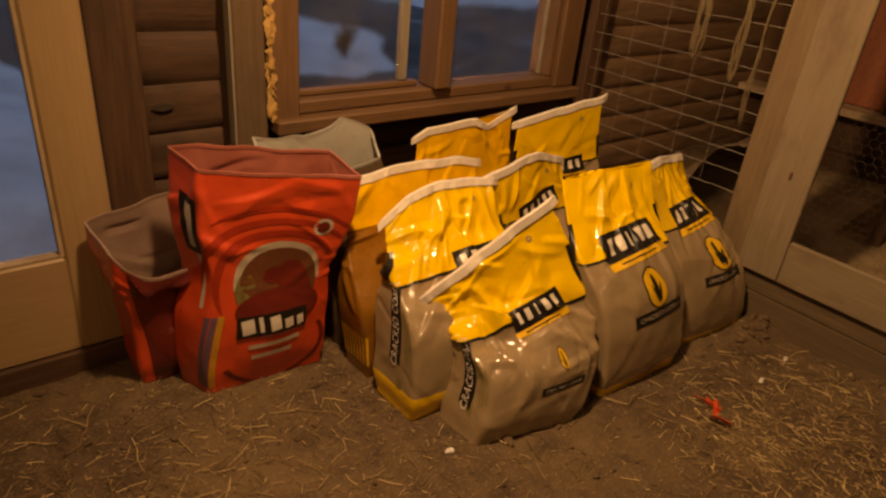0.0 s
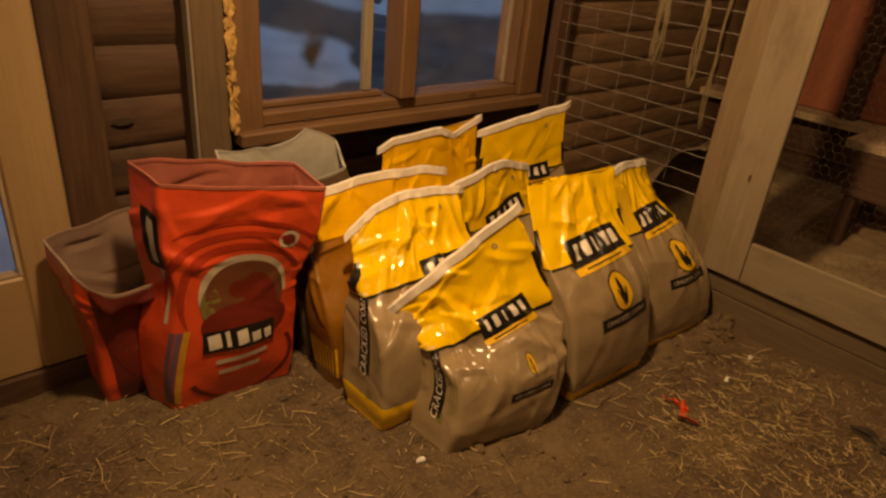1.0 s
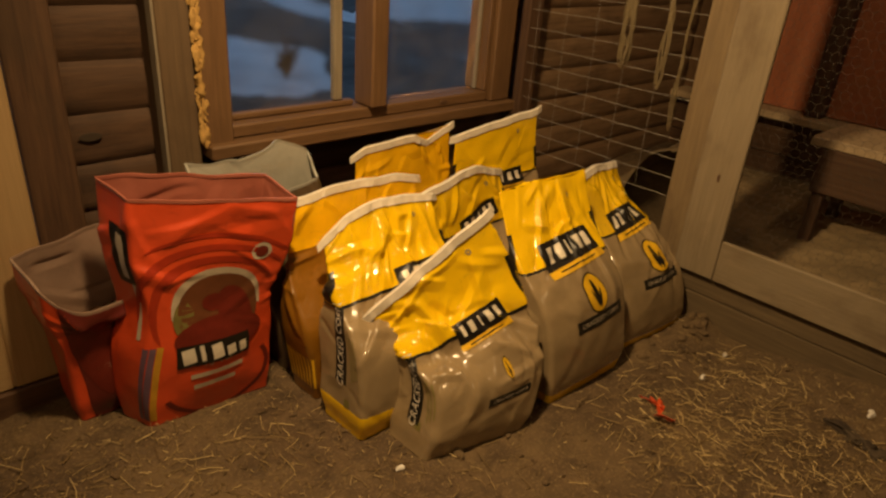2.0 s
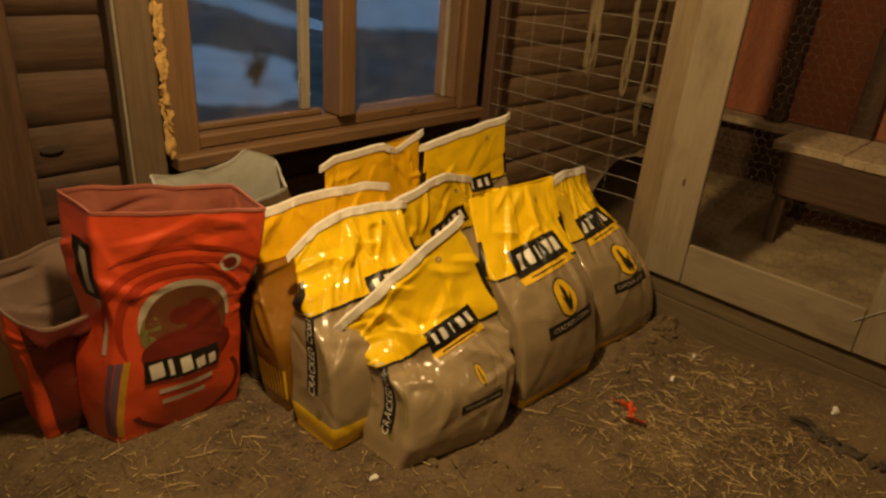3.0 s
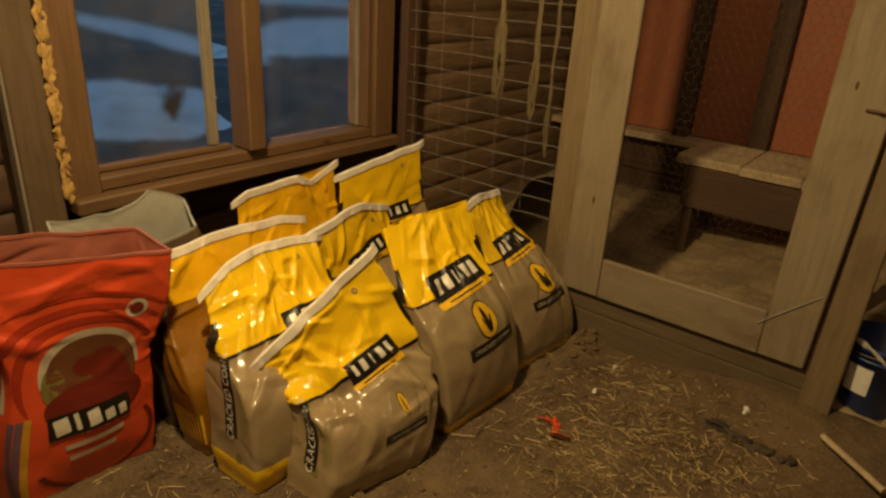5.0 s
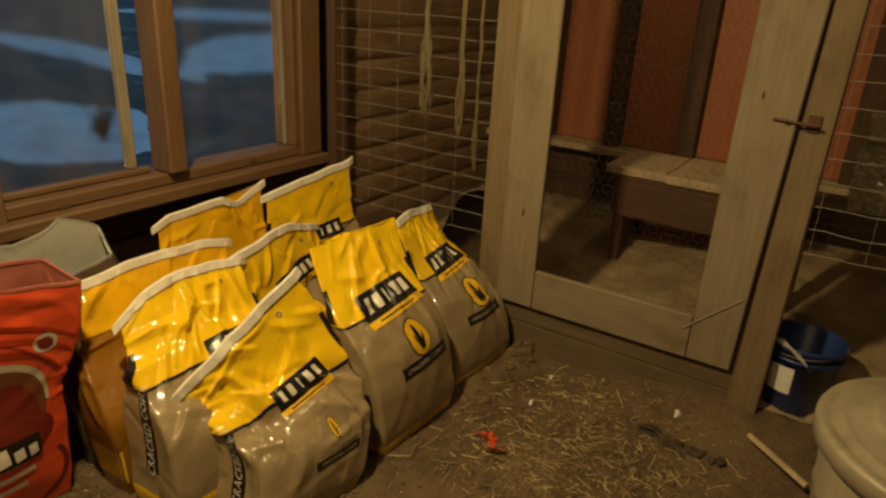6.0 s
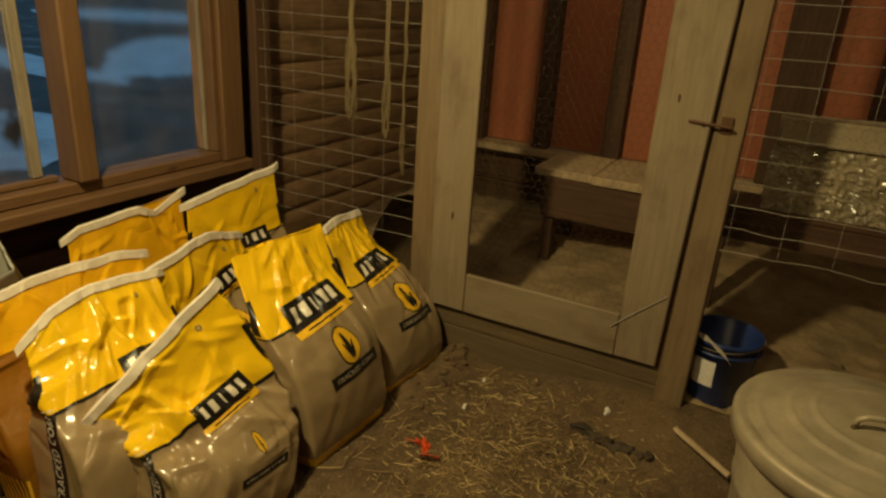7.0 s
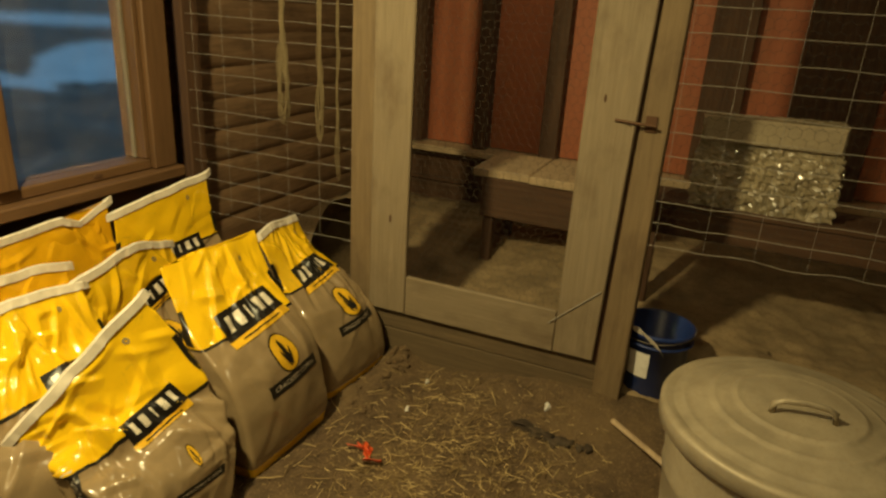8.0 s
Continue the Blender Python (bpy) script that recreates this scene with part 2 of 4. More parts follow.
def board(name, lo, hi, mat, parent=None, label="", along="z", bevel=0.004):
    """A sawn board that fills the box lo..hi, its grain along one axis."""
    size = [hi[i] - lo[i] for i in range(3)]
    order = {"x": (0, 1, 2), "y": (1, 2, 0), "z": (2, 0, 1)}[along]
    bm = box_bm(*[size[i] for i in order], bevel)
    m = Matrix.Translation([(lo[i] + hi[i]) / 2 for i in range(3)]) @ TURNS[along].to_4x4()
    return part(name, bm, mat, parent, label, matrix=m)


def tube_into(bm, pts, r, seg=6, cap=True):
    pts = [Vector(p) for p in pts]
    rings = []
    for i, p in enumerate(pts):
        d = (pts[min(i + 1, len(pts) - 1)] - pts[max(i - 1, 0)]).normalized()
        a = d.cross(Vector((0, 0, 1)) if abs(d.z) < 0.9 else Vector((1, 0, 0))).normalized()
        c = d.cross(a)
        rr = r(i / (len(pts) - 1)) if callable(r) else r
        rings.append([bm.verts.new(p + (a * math.cos(t) + c * math.sin(t)) * rr) for t in (2 * math.pi * k / seg for k in range(seg))])
    for p, q in zip(rings, rings[1:]):
        for k in range(seg):
            bm.faces.new((p[k], p[(k + 1) % seg], q[(k + 1) % seg], q[k]))
    if cap:
        bm.faces.new(rings[0][::-1])
        bm.faces.new(rings[-1])


def lathe(profile, seg=48):
    bm = bmesh.new()
    rings = []
    for r, z in profile:
        if r < 1e-5:
            rings.append([bm.verts.new((0, 0, z))])
        else:
            rings.append([bm.verts.new((r * math.cos(2 * math.pi * k / seg), r * math.sin(2 * math.pi * k / seg), z)) for k in range(seg)])
    for p, q in zip(rings, rings[1:]):
        for k in range(seg):
            j = (k + 1) % seg
            if len(p) == 1:
                bm.faces.new((p[0], q[j], q[k])) if len(q) > 1 else None
            elif len(q) == 1:
                bm.faces.new((p[k], p[j], q[0]))
            else:
                bm.faces.new((p[k], p[j], q[j], q[k]))
    bmesh.ops.recalc_face_normals(bm, faces=bm.faces)
    return bm


def smooth01(a, b, x):
    t = min(1.0, max(0.0, (x - a) / (b - a)))
    return t * t * (3 - 2 * t)


# ---- ground ----
def ground_height(x, y):
    h = 0.085 * smooth01(2.1, 2.6, x) * smooth01(1.05, 0.35, y) + 0.10 * smooth01(2.56, 2.9, x) + 0.10 * smooth01(2.9, 3.8, x)
    h += 0.055 * math.exp(-((x - 2.50) / 0.13) ** 2 - ((y - 1.09) / 0.07) ** 2)
    h += 0.014 * noise.noise((x * 3.1, y * 3.1, 0.3)) + 0.010 * noise.noise((x * 11, y * 11, 2.0)) + 0.007 * noise.noise((x * 30, y * 30, 5.0))
    return h


def grid_sheet(name, x0, x1, y0, y1, nx, ny, height, mat):
    xs, ys = np.linspace(x0, x1, nx + 1), np.linspace(y0, y1, ny + 1)
    verts = [(x, y, height(x, y)) for y in ys for x in xs]
    faces = [(j * (nx + 1) + i, j * (nx + 1) + i + 1, (j + 1) * (nx + 1) + i + 1, (j + 1) * (nx + 1) + i) for j in range(ny) for i in range(nx)]
    me = bpy.data.meshes.new(name)
    me.from_pydata(verts, [], faces)
    return part_mesh(name, me, mat, None, "", True)


floor_ob = grid_sheet("floor", -1.72, 4.32, -2.62, 2.3, 360, 296, ground_height, M_soil)
tagged(floor_ob, "brown trodden earth floor with bits of straw", "earth floor", kind="structure")

pen_bed = grid_sheet("pen_floor", 2.575, 4.14, -2.4, 2.05, 120, 240, lambda x, y: ground_height(x, y) + 0.006 + 0.008 * noise.noise((x * 17, y * 17, 9)), M_bedding)
tagged(pen_bed, "dry pale trampled bedding on the pen floor", "bedding", kind="structure")


def yard_height(x, y):
    return -0.35 + 0.05 * noise.noise((x * 0.55, y * 0.55, 7)) + 0.03 * noise.noise((x * 2.1, y * 2.1, 3))


yard = grid_sheet("ground", -60, 80, -60, 90, 190, 200, yard_height, M_mud)
tagged(yard, "dark frozen ground outside at dusk", "ground", kind="structure")


def snow_drift(x, y, rx, ry, turn, height, seed, label):
    bm = bmesh.new()
    rings, seg = 14, 56
    rows = []
    for j in range(1, rings + 1):
        f = j / rings
        row = []
        for k in range(seg):
            t = 2 * math.pi * k / seg
            r = f * (1 + 0.28 * noise.noise((math.cos(t) * 1.6, math.sin(t) * 1.6, seed)) + 0.10 * noise.noise((math.cos(t) * 6, math.sin(t) * 6, seed)))
            z = height * (1 - f ** 2) + 0.04 * noise.noise((r * rx * math.cos(t), r * ry * math.sin(t), seed)) * (1 - f) - 0.06 * f ** 6
            row.append(bm.verts.new((rx * r * math.cos(t), ry * r * math.sin(t), z)))
        rows.append(row)
    mid = bm.verts.new((0, 0, height))
    for k in range(seg):
        bm.faces.new((mid, rows[0][k], rows[0][(k + 1) % seg]))
        for p, q in zip(rows, rows[1:]):
            bm.faces.new((p[k], q[k], q[(k + 1) % seg], p[(k + 1) % seg]))
    ob = part("snow_drift", bm, M_snow, smooth=True, matrix=pose(x, y, -0.34, 0, 0, turn))
    return tagged(ob, label, "snow drift", "snow drifts in the yard")


snow_drift(0.1, 5.6, 1.25, 3.0, 0, 0.16, 1, "snow bank close outside the glazed door")
snow_drift(4.35, 8.2, 1.15, 1.9, -20, 0.12, 2, "bluish snow drift on the dark ground")
snow_drift(8.9, 16.5, 0.9, 5.5, -8, 0.10, 3, "long bluish snow drift on the dark ground")
snow_drift(13.5, 14.8, 2.1, 7.0, -46, 0.15, 4, "broad bluish snow drift on the dark ground")
snow_drift(24.0, 30.0, 5.0, 5.0, 0, 0.2, 5, "far bluish snow drift at dusk")
bush_thing = thing("dead_weed", "small dark dead weed standing in the snow", "weed")
rnd = random.Random(7)
for k in range(26):
    bm = bmesh.new()
    a, lean_ = rnd.uniform(0, 6.28), rnd.uniform(0.05, 0.5)
    tip = rnd.uniform(0.2, 0.5)
    pts = [(lean_ * tip * t * math.cos(a), lean_ * tip * t * math.sin(a), tip * t) for t in (0, 0.35, 0.7, 1.0)]
    tube_into(bm, pts, lambda t: 0.012 * (1.1 - t), 4)
    for q in range(6):
        t = rnd.uniform(0.3, 1)
        p0 = Vector((lean_ * tip * t * math.cos(a), lean_ * tip * t * math.sin(a), tip * t))
        tube_into(bm, [p0, p0 + Vector((rnd.uniform(-0.1, 0.1), rnd.uniform(-0.1, 0.1), rnd.uniform(0, 0.1)))], 0.006, 3)
    part("stem", bm, M_dark, bush_thing, matrix=Matrix.Translation((4.15, 6.9, -0.32)))

# ---- shell of the shed ----
YW, XM, TOP = 2.20, 2.527, 2.4
wall_n = thing("wall_north", "wall of brown horizontal half logs", "wall", kind="structure")
board("planking", (0.55, 2.26, -0.1), (1.06, 2.40, TOP), M_wall, wall_n, along="x")
board("planking", (1.06, 2.26, -0.1), (2.47, 2.40, 0.655), M_wall, wall_n, along="x")
board("planking", (1.06, 2.26, 1.85), (2.47, 2.40, TOP), M_wall, wall_n, along="x")
board("planking", (2.47, 2.26, -0.1), (4.42, 2.40, TOP), M_wall, wall_n, along="x")
board("planking", (-1.72, 2.26, 2.06), (0.55, 2.40, TOP), M_wall, wall_n, along="x")
board("planking", (-1.72, 2.26, -0.1), (-0.62, 2.40, 2.06), M_wall, wall_n, along="x")


def log_mesh(name, length, height, seed, bulge=0.016):
    """A half-round wall log along x, uneven, its flat back to the wall."""
    bm = bmesh.new()
    nx, ny = max(4, int(length / 0.05)), 8
    rows = []
    for i in range(nx + 1):
        x = length * (i / nx - 0.5)
        row = []
        for j in range(ny + 1):
            t = j / ny
            y = -bulge * (math.sin(math.pi * t) ** 0.5) - 0.006 * noise.noise((x * 4, t * 3, seed)) - 0.004 * noise.noise((x * 14, t * 9, seed))
            row.append(bm.verts.new((x, min(y, 0.02) if 0 < j < ny else 0.006, height * (t - 0.5) * 0.995 + 0.004 * noise.noise((x * 3, seed, t)))))
        rows.append(row)
    for p, q in zip(rows, rows[1:]):
        for j in range(ny):
            bm.faces.new((p[j], q[j], q[j + 1], p[j + 1]))
    return bm


def log_row(x0, x1, z0, z1, step, y, parent, mat, seed, bulge=0.016):
    z, k = z0, 0
    while z < z1 - 0.02:
        h = min(step, z1 - z)
        part("log", log_mesh("log", x1 - x0, h, seed + 3.7 * k, bulge), mat, parent, smooth=True, matrix=Matrix.Translation(((x0 + x1) / 2, y, z + h / 2)))
        z, k = z + h, k + 1


log_row(0.70, 0.945, -0.081, TOP, 0.145, 2.235, wall_n, M_log, 1.0, 0.010)
log_row(1.02, 2.53, 0.03, 0.64, 0.153, 2.235, wall_n, M_dark, 40.0)
log_row(2.53, 4.2, 0.03, TOP, 0.145, 2.235, wall_n, M_penlog, 80.0, 0.011)
board("upright_board", (0.575, 2.165, 0.02), (0.70, 2.255, TOP), M_dark, wall_n, along="z")
part("knot_hole", lathe(((0.0, 0.001), (0.017, 0.001), (0.021, 0.0)), 14), M_feather, wall_n, "dark knot hole",
     matrix=Matrix.Translation((0.760, 2.2165, 0.729)) @ Matrix.Rotation(radians(90), 4, "X") @ Matrix.Diagonal((1.5, 0.62, 1, 1)))
# Unseen walls and ceiling, added to close the room and bounce warm light.
wall_w = board("wall_west", (-1.85, -2.6, -0.1), (-1.7, 2.40, TOP), M_wall, along="y")
wall_s = board("wall_south", (-1.85, -2.75, -0.1), (4.42, -2.6, TOP), M_wall, along="x")
for w in (wall_w, wall_s):
    tagged(w, "unseen plank wall closing the shed for bounced light", "wall", kind="structure")
ceil = board("ceiling", (-1.85, -2.75, TOP), (4.42, 2.40, TOP + 0.12), M_wall, along="x")
tagged(ceil, "unseen plank ceiling closing the shed for bounced light", "ceiling", kind="structure")

# ---- glazed door ----
door_1 = thing("door_1", "closed cream wooden glazed door", "glazed door", kind="structure")
board("stile", (0.43, 2.105, 0.07), (0.562, 2.150, 2.03), M_door, door_1, along="z", bevel=0.006)
board("stile", (-0.60, 2.105, 0.07), (-0.47, 2.150, 2.03), M_door, door_1, along="z", bevel=0.006)
board("bottom_rail", (-0.47, 2.106, 0.07), (0.43, 2.149, 0.37), M_door, door_1, along="x", bevel=0.006)
board("top_rail", (-0.47, 2.106, 1.9), (0.43, 2.149, 2.03), M_door, door_1, along="x", bevel=0.006)
board("glazing_bead", (0.418, 2.112, 0.37), (0.43, 2.145, 1.9), M_pale, door_1, along="z", bevel=0.002)
board("glazing_bead", (-0.47, 2.112, 0.37), (0.418, 2.145, 0.38), M_pale, door_1, along="x", bevel=0.002)
pane = board("pane", (-0.47, 2.126, 0.38), (0.418, 2.130, 1.9), M_glass, door_1, "dusty glass pane", along="x", bevel=0)
pane.visible_shadow = False
board("threshold", (-0.62, 2.095, -0.02), (0.575, 2.26, 0.067), M_dark, door_1, along="x")
board("jamb", (-0.66, 2.10, 0.0), (-0.605, 2.26, 2.06), M_dark, door_1, along="z")
board("head", (-0.66, 2.10, 2.035), (0.575, 2.26, 2.09), M_dark, door_1, along="x")

# ---- window ----
post = board("wall_post", (0.937, 2.117, 0.0), (1.038, 2.23, TOP), M_oldpost, None, along="z", bevel=0.006)
tagged(post, "upright brown timber post beside the window", "post", kind="structure")
strip = board("trim", (0.928, 2.110, 0.0), (0.9355, 2.150, TOP), M_sash, None, along="z", bevel=0.001)
tagged(strip, "thin pale strip along the timber post", "trim", kind="structure")
window_1 = thing("window_1", "old brown wooden window with two panes over a deep sill", "window", kind="structure")
board("jamb", (1.052, 2.110, 0.665), (1.142, 2.26, 1.9), M_frame, window_1, along="z", bevel=0.005)
board("jamb", (2.302, 2.105, 0.692), (2.415, 2.26, 1.9), M_frame, window_1, along="z", bevel=0.005)
board("inner_jamb", (2.276, 2.125, 0.735), (2.300, 2.24, 1.9), M_frame, window_1, along="z", bevel=0.003)
board("mullion", (1.664, 2.095, 0.735), (1.735, 2.205, 1.9), M_frame, window_1, along="z", bevel=0.006)
board("sill", (1.052, 2.075, 0.645), (2.43, 2.30, 0.690), M_frame, window_1, along="x", bevel=0.006)
board("bottom_rail", (1.145, 2.125, 0.692), (2.300, 2.24, 0.733), M_frame, window_1, along="x", bevel=0.005)
board("head", (1.052, 2.105, 1.90), (2.415, 2.26, 2.0), M_frame, window_1, along="x", bevel=0.005)
sash = board("sash", (1.560, 2.175, 0.757), (1.594, 2.205, 1.9), M_sash, window_1, "grey weathered sash stile", along="z")
board("sash_rail", (1.144, 2.170, 0.735), (1.640, 2.205, 0.755), M_frame, window_1, along="x")
board("bead", (2.264, 2.168, 0.737), (2.274, 2.187, 1.9), M_sash, window_1, along="z", bevel=0.001)
for x0, x1 in ((1.144, 1.560), (1.737, 2.274)):
    pane = board("pane", (x0, 2.188, 0.757 if x0 < 1.5 else 0.735), (x1, 2.192, 1.9), M_glass, window_1, "dusty glass pane", along="x", bevel=0)
    pane.visible_shadow = False
bm = bmesh.new()
rnd = random.Random(4)
for k in range(190):
    z = rnd.uniform(0.70, 1.75)
    r = rnd.uniform(0.003, 0.009)
    bmesh.ops.create_icosphere(bm, subdivisions=2, radius=r, matrix=Matrix.Translation((1.046 + rnd.uniform(-0.008, 0.012), 2.112 + rnd.uniform(-0.003, 0.004), z)) @ Matrix.Diagonal((1.1, 0.5, 3.4, 1)))
for vv in bm.verts:
    vv.co += noise.noise_vector(vv.co * 70) * 0.010
part("foam_seal", bm, M_foam, window_1, "yellowed crumbling foam sealant", True)
for x, z in ((1.31, 0.70), (2.05, 0.712)):
    part("knot", lathe(((0.0, 0.002), (0.012, 0.0015), (0.015, -0.003)), 12), M_dark, window_1,
         matrix=Matrix.Translation((x, 2.124, z)) @ Matrix.Rotation(radians(90), 4, "X") @ Matrix.Diagonal((1.6, 0.7, 1, 1)))

# ---- pen wall: posts, wire, door ----
pen_post_a = board("pen_post", (2.533, 1.247, 0.0), (2.62, 1.348, TOP), M_post, None, along="z")
pen_post_b = board("pen_post", (2.533, 0.228, 0.0), (2.62, 0.318, TOP), M_post, None, along="z")
pen_post_c = board("pen_post", (2.53, 2.135, 0.0), (2.62, 2.19, TOP), M_dark, None, along="z")
for p in (pen_post_a, pen_post_b, pen_post_c):
    tagged(p, "brown sawn timber post of the pen wall", "post", "pen posts", "structure")
kick = thing("kick_board", "soiled brown boards along the foot of the pen wall", "board", kind="structure")
board("lower_board", (2.542, 0.319, -0.05), (2.58, 1.246, 0.125), M_kick, kick, along="y")
board("upper_board", (2.540, 0.319, 0.128), (2.58, 1.246, 0.222), M_kick, kick, along="y")
board("side_board", (2.540, 1.35, -0.05), (2.58, 2.13, 0.30), M_kick, kick, along="y")

pen_door = thing("pen_door", "closed weathered board pen door covered with hexagonal wire netting", "pen door")
board("stile", (2.512, 1.088, 0.215), (2.532, 1.245, 2.1), M_grey, pen_door, along="z")
stile = board("stile", (2.512, 0.338, 0.215), (2.532, 0.482, 2.1), M_grey, pen_door, along="z")
# the latch side has racked: stile and post lean together towards the top
for vv in stile.data.vertices:
    if vv.co.z < 0:
        vv.co.z -= 0.052 * (vv.co.x / 1.885 + 0.5)
for vv in pen_post_b.data.vertices:
    vv.co.z -= (0.048 if vv.co.z > 0 else 0.02) * (vv.co.x / TOP + 0.5) - (0.008 if vv.co.z > 0 else 0)
board("bottom_rail", (2.513, 0.484, 0.213), (2.533, 1.086, 0.376), M_grey, pen_door, along="y")
board("top_rail", (2.513, 0.484, 1.95), (2.533, 1.086, 2.1), M_grey, pen_door, along="y")


def hex_netting(x, y0, y1, z0, z1, cell, r):
    """Hexagonal wire netting over an upright panel."""
    bm = bmesh.new()
    R = cell / math.sqrt(3)
    for row in range(int((z1 - z0) / (cell * 0.866)) + 1):
        for c in range(int((y1 - y0) / cell) + 1):
            cy, cz = y0 + (c + 0.5 * (row % 2)) * cell, z0 + row * cell * 0.866
            pts = [(cy + R * math.sin(k * math.pi / 3), cz + R * math.cos(k * math.pi / 3)) for k in range(4)]
            for p, q in zip(pts, pts[1:]):
                tube_into(bm, [(x + 0.002 * noise.noise((p[0] * 9, p[1] * 9, 0)), *p), (x + 0.002 * noise.noise((q[0] * 9, q[1] * 9, 0)), *q)], r, 3, False)
    return bm


for y, z, k in ((1.16, 0.60, 0.7), (0.42, 1.13, 0.55)):
    part("knot", lathe(((0.0, 0.0012), (0.009, 0.001), (0.012, -0.002)), 12), M_dark, pen_door, "dark knot",
         matrix=Matrix.Translation((2.5105, y, z)) @ Matrix.Rotation(radians(-90), 4, "Y") @ Matrix.Diagonal((2.0 * k, 0.7 * k, 1, 1)))
part("wire_netting", hex_netting(2.5345, 0.45, 1.10, 0.36, 1.98, 0.030, 0.0005), M_net, pen_door, "dull grey hexagonal wire netting")
bm = bmesh.new()
tube_into(bm, [(2.506, 0.38, 1.068), (2.504, 0.30, 1.064), (2.506, 0.255, 1.062)], 0.0045, 8)
tube_into(bm, [(2.504, 0.345, 1.066), (2.488, 0.345, 1.07)], 0.004, 6)
part("bolt", bm, M_iron, pen_door, "dull rusty slide bolt")
part("bolt_plate", box_bm(0.006, 0.035, 0.05, 0.001), M_iron, pen_door, "rusty bolt keeper", matrix=Matrix.Translation((2.529, 0.272, 1.064)))
bm = bmesh.new()
tube_into(bm, [(2.5085, 0.341, 0.485), (2.5075, 0.425, 0.407), (2.5085, 0.509, 0.326)], 0.0022, 5)
part("tie_wire", bm, M_wire, pen_door, "thin loose tie wire")


# Dark strip added behind the gap so that it reads as shade.
gap_filler = board("trim", (2.5375, 0.285, 0.2), (2.552, 0.375, 2.1), M_dark, None, along="z")
tagged(gap_filler, "dark strip filling the shaded gap beside the pen door", "door stop", kind="structure")


def wire_panel(name, y0, y1, z0, z1, step, across, sag, label):
    bm = bmesh.new()
    nz = int((z1 - z0) / step)
    for k in range(nz + 1):
        z = z0 + k * step
        drop = sag * max(0.0, 1 - k / 5)
        pts = []
        for i in range(41):
            y = y0 + (y1 - y0) * i / 40
            pts.append((2.545 + 0.004 * noise.noise((y * 4, z, 1)), y, z + 0.004 * noise.noise((y * 6, z * 9, 3)) + drop * noise.noise((y * 7, k, 8))))
        tube_into(bm, pts, 0.0011, 4, False)
    ny = int((y1 - y0) / across)
    for k in range(1, ny + 1):
        y = y0 + k * across
        tube_into(bm, [(2.547, y, z0), (2.547, y + 0.004, (z0 + z1) / 2), (2.547, y, z1)], 0.0006, 4, False)
    ob = part(name, bm, M_wire)
    return tagged(ob, label, "wire mesh", kind="structure")


wire_panel("wire_mesh", 1.349, 2.134, 0.46, 2.3, 0.0745, 0.15, 0.0, "galvanised wire mesh stretched between posts")
wire_panel("wire_mesh", -1.9, 0.227, 0.675, 2.3, 0.074, 0.15, 0.022, "sagging galvanised wire mesh stretched between posts")


tagged(part("wire_netting", hex_netting(2.556, -1.2, 0.215, 0.70, 1.9, 0.034, 0.0005), M_net), "dull hexagonal wire netting behind the stretched mesh", "wire netting", kind="structure")


def hank(name, y, z_top, z_low, strands, spread, loop, seed, label):
    rnd = random.Random(seed)
    ob = tagged(new(name), label, "baler twine", "twine hanks")
    for k in range(strands):
        bm = bmesh.new()
        o, low = rnd.uniform(-spread, spread), z_low + rnd.uniform(0, 0.12)
        w, neck = loop * rnd.uniform(0.5, 1.2), rnd.uniform(0.16, 0.24)
        pts = []
        for i in range(41):
            t = i / 40
            s = abs(2 * t - 1)
            z = low + (z_top - low) * s ** 1.4
            ring = math.sqrt(max(0.0, 1 - ((z - low - neck / 2) / (neck / 2)) ** 2)) if z < low + neck else 0.0
            flare = smooth01(low + neck, z_top, z)
            side = 1 if t > 0.5 else -1
            pts.append((2.536 - 0.008 * (k % 3) / 2, y + o * (0.25 + flare) + side * w * (0.8 * ring + 0.35 * flare + 0.12) + 0.011 * noise.noise((z * 9, k, seed + side)), z))
        tube_into(bm, pts, 0.0019, 5, False)
        part("strand", bm, M_twine, ob, smooth=True)
    return ob


hank("twine_hank", 1.65, 1.95, 0.89, 16, 0.020, 0.022, 3, "looped hank of pale baler twine hung on the mesh")
hank("twine_hank", 1.485, 1.95, 0.83, 8, 0.012, 0.014, 5, "thin hank of pale baler twine hung on the mesh")
hank("twine_hank", 1.408, 1.95, 0.68, 3, 0.005, 0.006, 8, "few loose strands of baler twine hung on the mesh")

# ---- inside the pen ----
wall_e = thing("wall_east", "barn-red boarded wall with dark studs", "wall", kind="structure")
board("backing", (4.30, -2.6, -0.1), (4.42, 2.26, TOP), M_wall, wall_e, along="y")
for y0, y1 in ((1.46, 1.80), (1.04, 1.375), (0.55, 0.935), (0.21, 0.548), (-0.225, 0.0), (-1.2, -0.6)):
    board("red_board", (4.24, y0, 0.56), (4.285, y1, TOP), M_red, wall_e, along="z")
for y0, y1 in ((1.80, 1.89), (1.375, 1.46), (0.935, 1.04), (0.0, 0.21), (-0.6, -0.225)):
    board("stud", (4.15, y0, 0.56), (4.285, y1, TOP), M_dark, wall_e, along="z")
board("lower_board", (4.20, -2.5, 0.0), (4.285, 2.24, 0.30), M_dark, wall_e, along="y")
board("lower_board", (4.21, -2.5, 0.303), (4.285, 2.24, 0.515), M_dark, wall_e, along="y")
board("ledge", (4.08, -2.5, 0.518), (4.285, 2.24, 0.556), M_pale, wall_e, "pale wooden ledge", along="y")

perch = thing("nest_platform", "rough wooden platform with pale worn boards", "platform")
